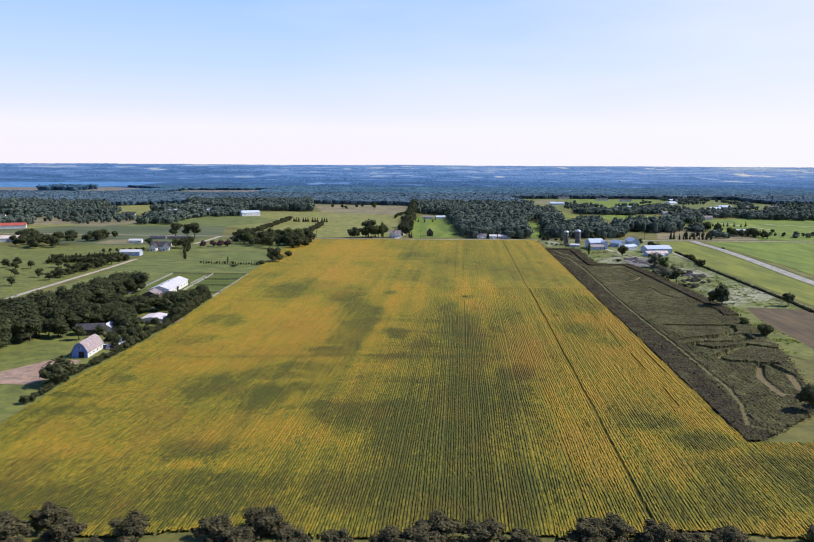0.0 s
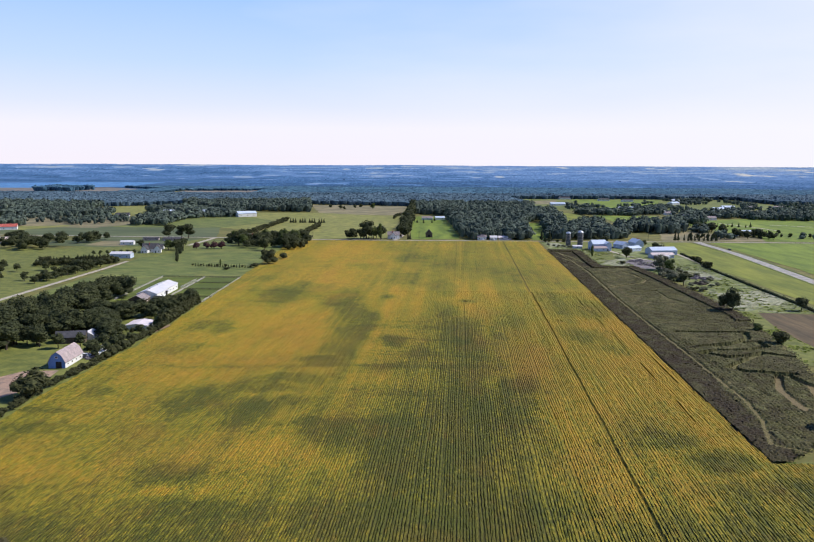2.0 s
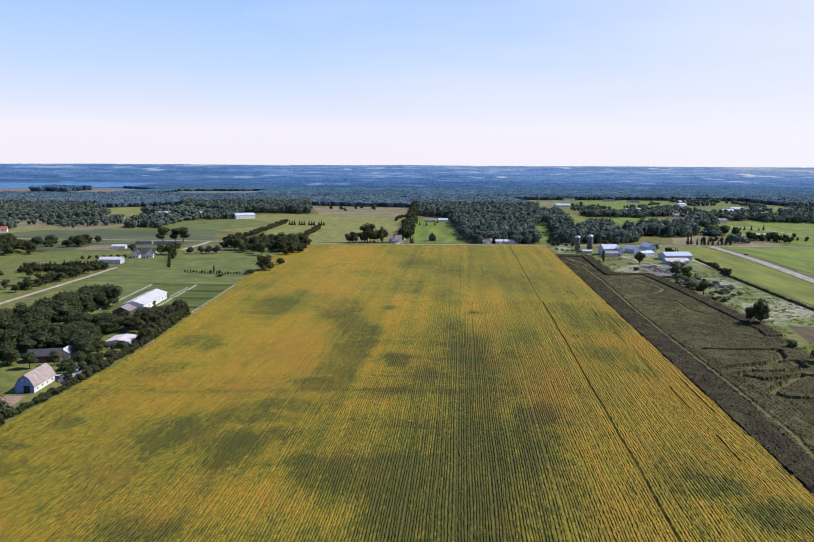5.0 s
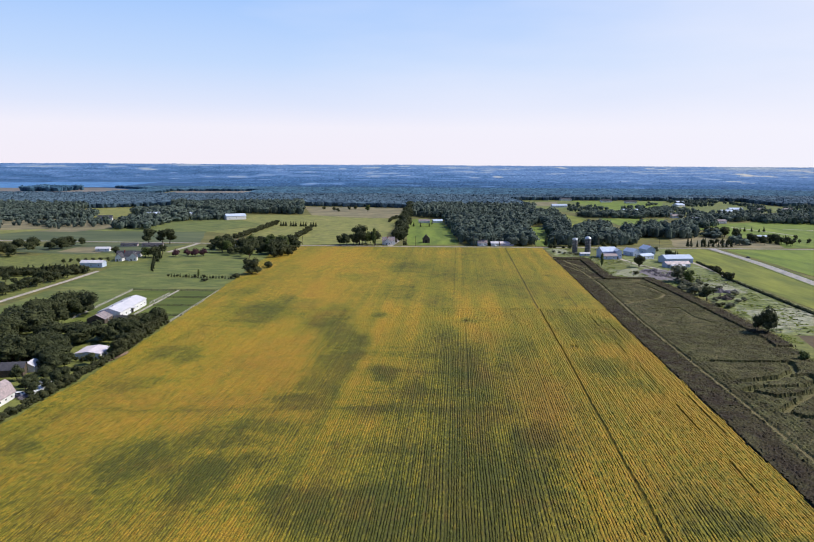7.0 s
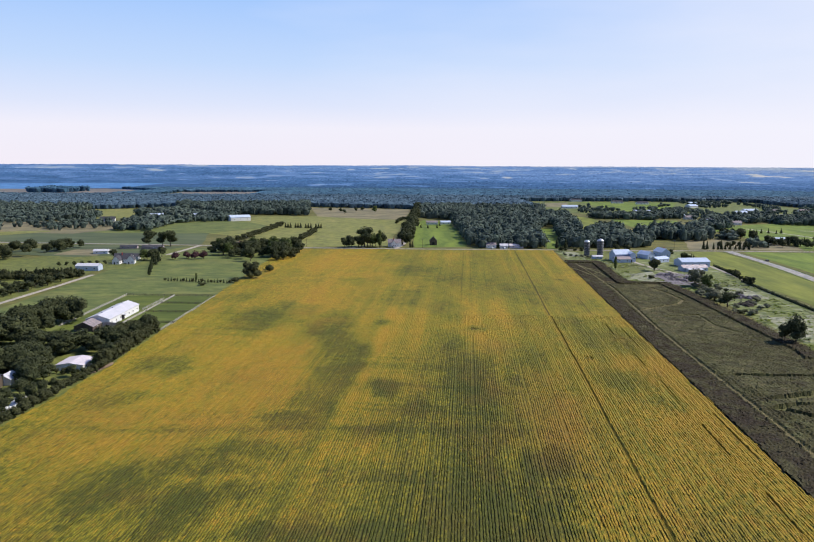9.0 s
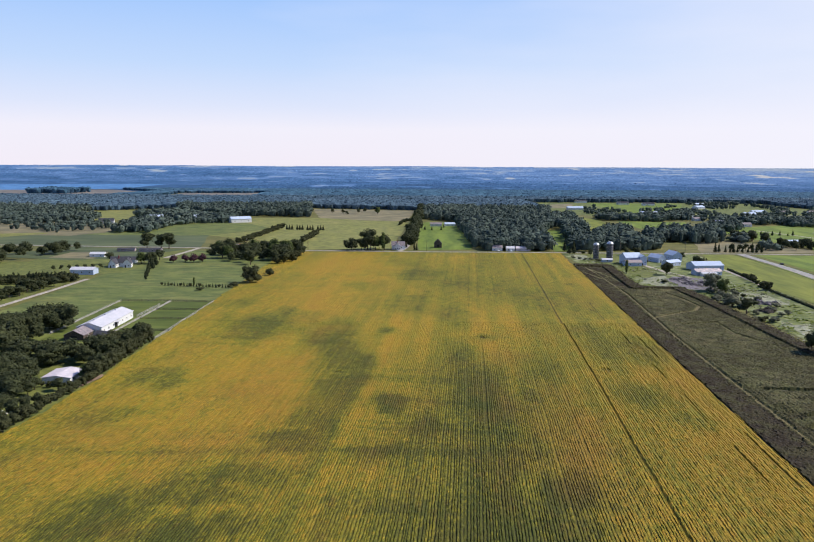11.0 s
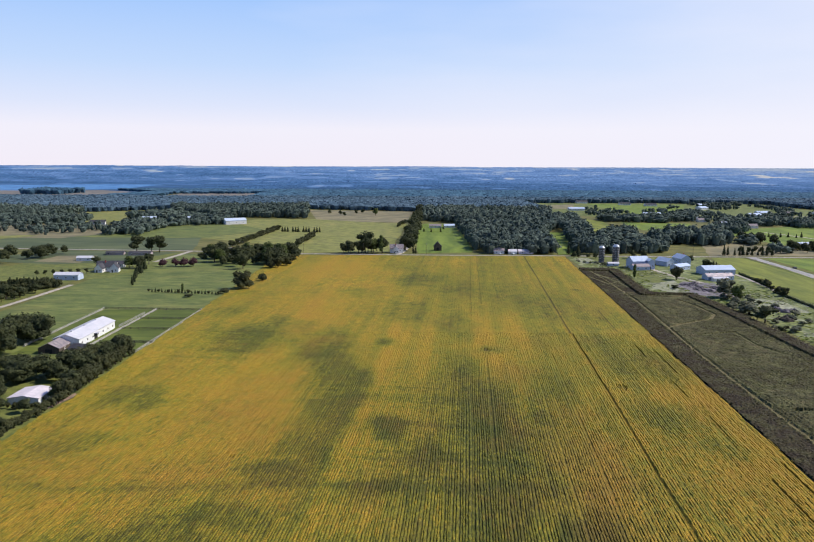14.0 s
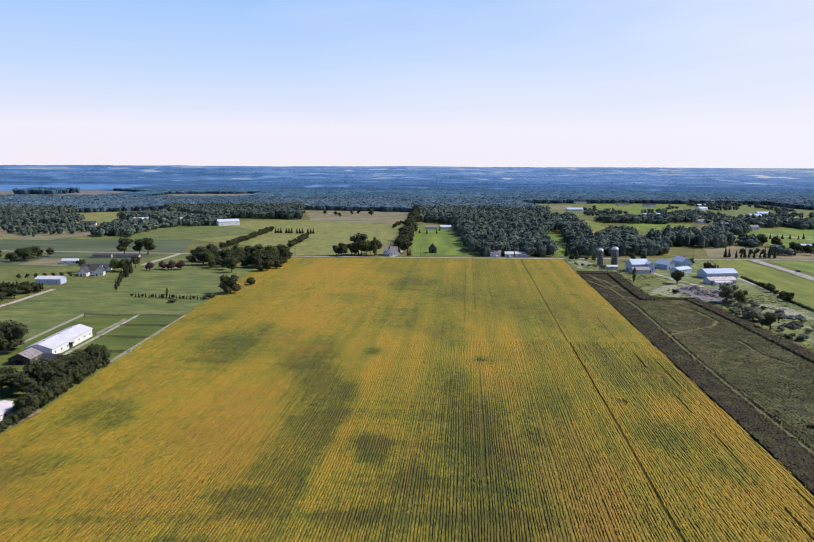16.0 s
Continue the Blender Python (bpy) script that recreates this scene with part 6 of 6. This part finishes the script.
gable_house("long_shed", -540, 950, 14, 60, 4.0, 3.0, -68, M["white"], M["red"], "long white shed with a red roof", "barn", windows=0, side_windows=6)
gable_house("long_shed", -440, 800, 12, 30, 4.0, 2.5, -68, M["white"], M["rust_roof"], "white shed with a reddish roof", "barn", windows=0, side_windows=4)
gable_house("road_house", -20, 877, 8, 13, 4.6, 3.4, -88, M["white"], M["grey_roof"], "white two-storey house by the road", windows=4, chimney=True)
gable_house("house_wing", -14, 869, 6, 8, 4.2, 3.0, 0, M["white"], M["grey_roof"], "white gabled porch wing of the house by the road", windows=3)
gable_house("road_house", 80, 872, 8, 10, 3.4, 2.4, -88, M["white"], M["mauve_roof"], "white house in front of the woods")
gable_house("road_house", 94, 870, 7, 8, 2.8, 1.8, -88, M["white"], M["white_roof"], "white house with outbuildings by the woods")
gable_house("road_house", 104, 873, 8, 14, 2.6, 1.6, -88, M["pale_roof"], M["pale_roof"], "long low pale house in front of the woods")
gable_house("distant_house", 24, 1168, 8, 16, 3.0, 2.0, -88, M["white"], M["grey_roof"], "distant low house on a lawn")
gable_house("distant_house", 44, 1170, 8, 14, 3.0, 2.0, -80, M["white"], M["blue_roof"], "distant low house at the edge of woods")

gable_house("old_barn", 27, 893, 7.5, 9, 4.5, 4.2, 0, M["bark"], M["dark_roof"], "old dark timber barn on a lawn", "barn", windows=0, side_windows=1, big_door=True)

# right-hand farm
def silo(x, y, r, h):
    root = tagged(new("silo"), "tall grey concrete silo with a metal dome", "silo", "twin silos")
    bm = bmesh.new()
    k = 24
    rings = [[bm.verts.new((rr * math.cos(2 * math.pi * i / k), rr * math.sin(2 * math.pi * i / k), z)) for i in range(k)] for z, rr in ((0, r), (h, r))]
    for i in range(k):
        bm.faces.new((rings[0][i], rings[0][(i + 1) % k], rings[1][(i + 1) % k], rings[1][i]))
    part("shaft", bm, M["concrete"], root)
    for i in range(9):
        bm = bmesh.new()
        z = h * (i + 0.5) / 9
        a = [[bm.verts.new((rr * math.cos(2 * math.pi * j / k), rr * math.sin(2 * math.pi * j / k), zz)) for j in range(k)] for zz, rr in ((z, r), (z, r + 0.06), (z + 0.12, r + 0.06), (z + 0.12, r))]
        for q in range(3):
            for j in range(k):
                bm.faces.new((a[q][j], a[q][(j + 1) % k], a[q + 1][(j + 1) % k], a[q + 1][j]))
        part("hoop", bm, M["dome"], root)
    bm = bmesh.new()
    prev = None
    for s in range(6):
        ang = s / 5 * math.pi / 2
        rr, zz = (r + 0.15) * math.cos(ang), h + r * 0.75 * math.sin(ang)
        ring = [bm.verts.new((max(rr, 0.02) * math.cos(2 * math.pi * j / k), max(rr, 0.02) * math.sin(2 * math.pi * j / k), zz)) for j in range(k)]
        if prev:
            for j in range(k):
                bm.faces.new((prev[j], prev[(j + 1) % k], ring[(j + 1) % k], ring[j]))
        prev = ring
    part("dome", bm, M["dome"], root, "bright metal dome")
    part("ladder_cage", boxed(-0.4, 0.4, -r - 0.5, -r, 1, h), M["concrete"], root)
    root.matrix_basis = pose(x, y, 0)


silo(169, 810, 2.5, 13.0)
silo(181.5, 810, 2.9, 14.0)
# the farm's walls take their shaded blue from the siding colour
gable_house("dairy_barn", 184, 775, 12, 15, 6.2, 3.6, -78, M["shade_blue"], M["blue_roof"], "tall dairy barn with a pale metal roof, walls tinted blue for shade", "barn", windows=2, side_windows=5)
gable_house("milk_house", 182.5, 762, 7, 14, 3.2, 1.8, -80, M["shade_blue"], M["mauve_roof"], "low milk house with a brownish roof before the barn", "shed", windows=1)
gable_house("barn_annex", 199.5, 765, 5, 9, 7.0, 1.6, 0, M["shade_blue"], M["blue_roof"], "tall narrow annex beside the dairy barn, walls tinted blue for shade", "shed", windows=2)
gable_house("loafing_shed", 226, 704, 5, 12, 2.2, 0.8, -82, M["white"], M["white_roof"], "low white-roofed shed before the cattle shed", "shed", windows=0, side_windows=2)
gable_house("small_shed", 169, 788, 5, 9, 2.2, 1.0, -90, M["shade_blue"], M["white_roof"], "small white shed below the silos", "shed", windows=1, side_windows=1)
gable_house("farm_house", 240, 800, 9, 16, 4.8, 3.2, 10, M["shade_blue"], M["blue_roof"], "pale farm house beyond the sheds", chimney=True)
gable_house("farm_house", 222, 786, 8, 14, 4.0, 2.8, 25, M["shade_blue"], M["blue_roof"], "white farm house with a pale blue roof")
gable_house("open_shed", 217, 762, 8, 16, 3.2, 1.8, -55, M["shade_blue"], M["blue_roof"], "long low shed with a pale roof", "shed", windows=1)
gable_house("machine_shed", 231, 741, 15, 25, 4.2, 2.6, -82, M["shade_blue"], M["blue_roof"], "wide machine shed with a pale blue-grey roof", "barn", windows=0, side_windows=4)
gable_house("cattle_shed", 223, 711, 9, 21, 3.0, 1.8, -82, M["shade_blue"], M["rust_roof"], "long low cattle shed with a rusty roof", "shed", windows=0, side_windows=5)
for hx, hy, hw, hl, ht in ((362, 1840, 12, 26, -80), (438, 1770, 12, 24, -85), (482, 1735, 12, 24, -85), (292, 1574, 10, 30, -85), (388, 1429, 10, 30, -85), (550, 1620, 14, 22, -60),
                           (430, 1228, 10, 22, -80), (446, 1210, 9, 16, -80), (535, 1322, 10, 24, -80), (425, 1325, 9, 18, -85), (395, 936, 8, 24, -85), (600, 1480, 12, 26, -80), (640, 1100, 10, 24, -80), (560, 1420, 10, 22, -80)):
    gable_house("distant_house", hx, hy, hw, hl, 3.6, 2.6, ht, M["white"], M["dark_roof"] if hx in (362, 438, 482, 430) else M["blue_roof"], "distant house on a green plot among trees", windows=2)
for hx, hy in ((-440, 1180), (-330, 1262), (-395, 1255), (-520, 1215), (-610, 1120)):
    gable_house("distant_house", hx, hy, 10, 20, 4.2, 3.0, -75, M["white"], M["blue_roof"] if hx > -420 else M["dark_roof"], "distant house between trees", windows=2)


# ---- fences ----
def rail_fence(line, mat, label, rails=3, gap=4.0, h=1.3):
    root = tagged(new("fence"), label, "fence")
    for (xa, ya), (xb, yb) in zip(line, line[1:]):
        d = math.hypot(xb - xa, yb - ya)
        n = max(1, int(d / gap))
        ang = math.atan2(yb - ya, xb - xa)
        for i in range(n + 1):
            p = part("post", boxed(-0.09, 0.09, -0.09, 0.09, 0, h + 0.1), mat, root)
            p.matrix_basis = pose(xa + (xb - xa) * i / n, ya + (yb - ya) * i / n, 0)
        for k in range(rails):
            z = h * (k + 1) / rails
            q = part("rail", boxed(0, d, 0.05, 0.11, z - 0.11, z + 0.06), mat, root)
            q.matrix_basis = pose(xa, ya, 0, 0, 0, math.degrees(ang))
    return root


rail_fence([(-179, 579), (-179, 486)], M["fence"], "white rail fence along the paddock")
rail_fence([(-147.5, 578), (-149, 476)], M["fence"], "white rail fence beside the long barn")
rail_fence([(-150.5, 566), (-151.5, 530)], M["fence"], "second white rail fence behind the barn")
rail_fence([(-121, 577), (-123.5, 472)], M["fence"], "white rail fence beside the soybean field")
rail_fence([(-178.5, 579), (-121.5, 577)], M["fence_dark"], "dark rail fence at the end of the paddock")
for fy in (551, 524.5, 495):
    rail_fence([(-147.5, fy), (-122, fy - 0.5)], M["fence_dark"], "dark cross fence dividing the paddock")
ribbon("path", [(-150.2, 476), (-149.5, 520), (-148.8, 578)], 1.2, M["gravel"], 0.14, "pale path along the paddock fence", "path")
ribbon("path", [(-180, 486), (-180, 579)], 0.9, M["gravel"], 0.14, "pale path along the paddock fence", "path")
ribbon("path", [(-122.6, 472), (-121, 577)], 0.9, M["gravel"], 0.14, "pale path along the field edge", "path")


def utility_pole(x, y):
    root = tagged(new("utility_pole"), "tall brown wooden utility pole beside the road", "utility pole", "poles along the road")
    bm = bmesh.new()
    tube(bm, (0, 0, 0), (0, 0, 10.5), 0.17, 0.12, 8)
    part("pole", bm, M["bark"], root)
    part("crossarm", boxed(-1.2, 1.2, -0.07, 0.07, 9.7, 9.85), M["bark"], root)
    for dx in (-1.1, -0.5, 0.5, 1.1):
        bm = bmesh.new()
        tube(bm, (dx, 0, 9.85), (dx, 0, 10.05), 0.06, 0.04, 8)
        part("insulator", bm, M["dome"], root)
    root.matrix_basis = pose(x, y, 0, 0, 0, 90)


for px, py in ((-166, 876), (-103, 868), (-45, 865), (15, 864), (75, 862), (140, 862), (205, 862), (268, 861)):
    utility_pole(px, py)


# ---- vehicles and scrap ----
def car(x, y, turn, paint, label):
    root = tagged(new("car"), label, "car")
    bm = prism(bmesh.new(), [(-2.2, 0.35), (2.2, 0.35), (2.2, 0.85), (1.2, 0.95), (0.6, 1.5), (-1.4, 1.5), (-2.1, 0.95)], -0.88, 0.88)
    bmesh.ops.bevel(bm, geom=bm.edges[:], offset=0.06, segments=1, affect="EDGES")
    part("body", bm, paint, root)
    part("windscreen", prism(bmesh.new(), [(0.62, 1.42), (1.12, 0.98), (1.16, 1.0), (0.66, 1.46)], -0.75, 0.75), M["glass"], root)
    for s in (-1, 1):
        part("side_window", boxed(-1.3, 0.5, s * 0.88 - 0.02, s * 0.88 + 0.02, 1.0, 1.4), M["glass"], root)
        for wx in (-1.35, 1.35):
            bm = bmesh.new()
            tube(bm, (wx, s * 0.7, 0.33), (wx, s * 0.92, 0.33), 0.33, 0.33, 14)
            part("wheel", bm, M["tyre"], root)
    root.matrix_basis = pose(x, y, 0.15, 0, 0, turn)


car(-135, 356, 60, M["car_white"], "white car parked under trees by the field edge")
car(-137, 362, 30, M["car_white"], "white car parked under trees by the field edge")
car(-139, 346, 10, M["car_white"], "white car parked beside the gambrel barn")
car(210, 790, 70, M["car_dark"], "dark car parked in the farmyard")
gable_house("long_shed", 400, 938, 8, 24, 3.2, 1.8, -88, M["white"], M["white_roof"], "long low white shed beyond the road", "shed", windows=1)
for hx, hy, ht in ((431, 1296, -80), (437, 1223, -70), (456, 1190, -85), (519, 1304, -80), (470, 1255, -60), (592, 1735, -80), (548, 1340, -75), (640, 1470, -85), (700, 1480, -80)):
    gable_house("distant_house", hx, hy, 9, 18, 3.4, 2.4, ht, M["white"], M["blue_roof"] if hy % 2 else M["grey_roof"], "distant house among trees and lawns", windows=2)
car(86, 864, 85, M["car_white"], "white car parked in front of a house")
car(98, 863, 95, M["car_white"], "white car parked in front of a house")
car(322, 775, 92, M["car_dark"], "dark car on the side road")


def heap(name, x, y, rx, ry, h, mat, label, seed):
    rng = np.random.default_rng(seed)
    V, F, at = [], [], 0
    piles = [(rng.uniform(-0.8, 0.8), rng.uniform(-0.8, 0.8), rng.uniform(0.12, 0.4)) for _ in range(8)]
    for _ in range(420):
        u, w, k = piles[rng.integers(8)]
        a, r = rng.uniform(0, 6.28), math.sqrt(rng.random())
        px, py = x + rx * (u + k * r * math.cos(a)), y + ry * (w + k * r * math.sin(a))
        s = rng.uniform(0.3, 1.0, 3) * np.array((0.9, 0.9, 0.6))
        V.append(ICO1[0] * s * (0.7 + 0.5 * rng.random((len(ICO1[0]), 1))) + np.array((px, py, h * (1 - r * r) * rng.random() + 0.2)))
        F += (ICO1[1] + at).tolist()
        at += len(ICO1[0])
    return tagged(mesh_object(name, np.concatenate(V), F, mat), label, "scrap heap", kind="stuff")


sheet("scrap_yard", [(192, 640), (216, 632), (226, 660), (222, 692), (203, 700), (190, 680)], M["junk"], 0.16, "grey bare ground strewn with scrap", "yard", wobble=3)
heap("scrap_heap", 208, 672, 13, 26, 1.6, M["junk"], "grey heaps of scrap and logs in weeds", 1)
heap("brush_pile", 214, 560, 8, 7, 2.0, M["fence_dark"], "dark brush pile in pale grass", 2)
heap("brush_pile", 222, 590, 9, 12, 1.5, M["junk"], "grey brush pile in weeds", 3)
heap("rubbish_pile", -134.6, 351, 2.2, 3.0, 1.0, M["trim"], "white rubbish pile under trees by the field edge", 5)
heap("scrap_heap", -138, 345, 2.5, 4, 1.0, M["junk"], "pale scrap beside the barn", 4)

# the models that the planted trees were copied from are not part of the place
for kind in TREES:
    for src in TREES[kind]:
        for ob in (*src.children_recursive, src):
            bpy.data.objects.remove(ob)
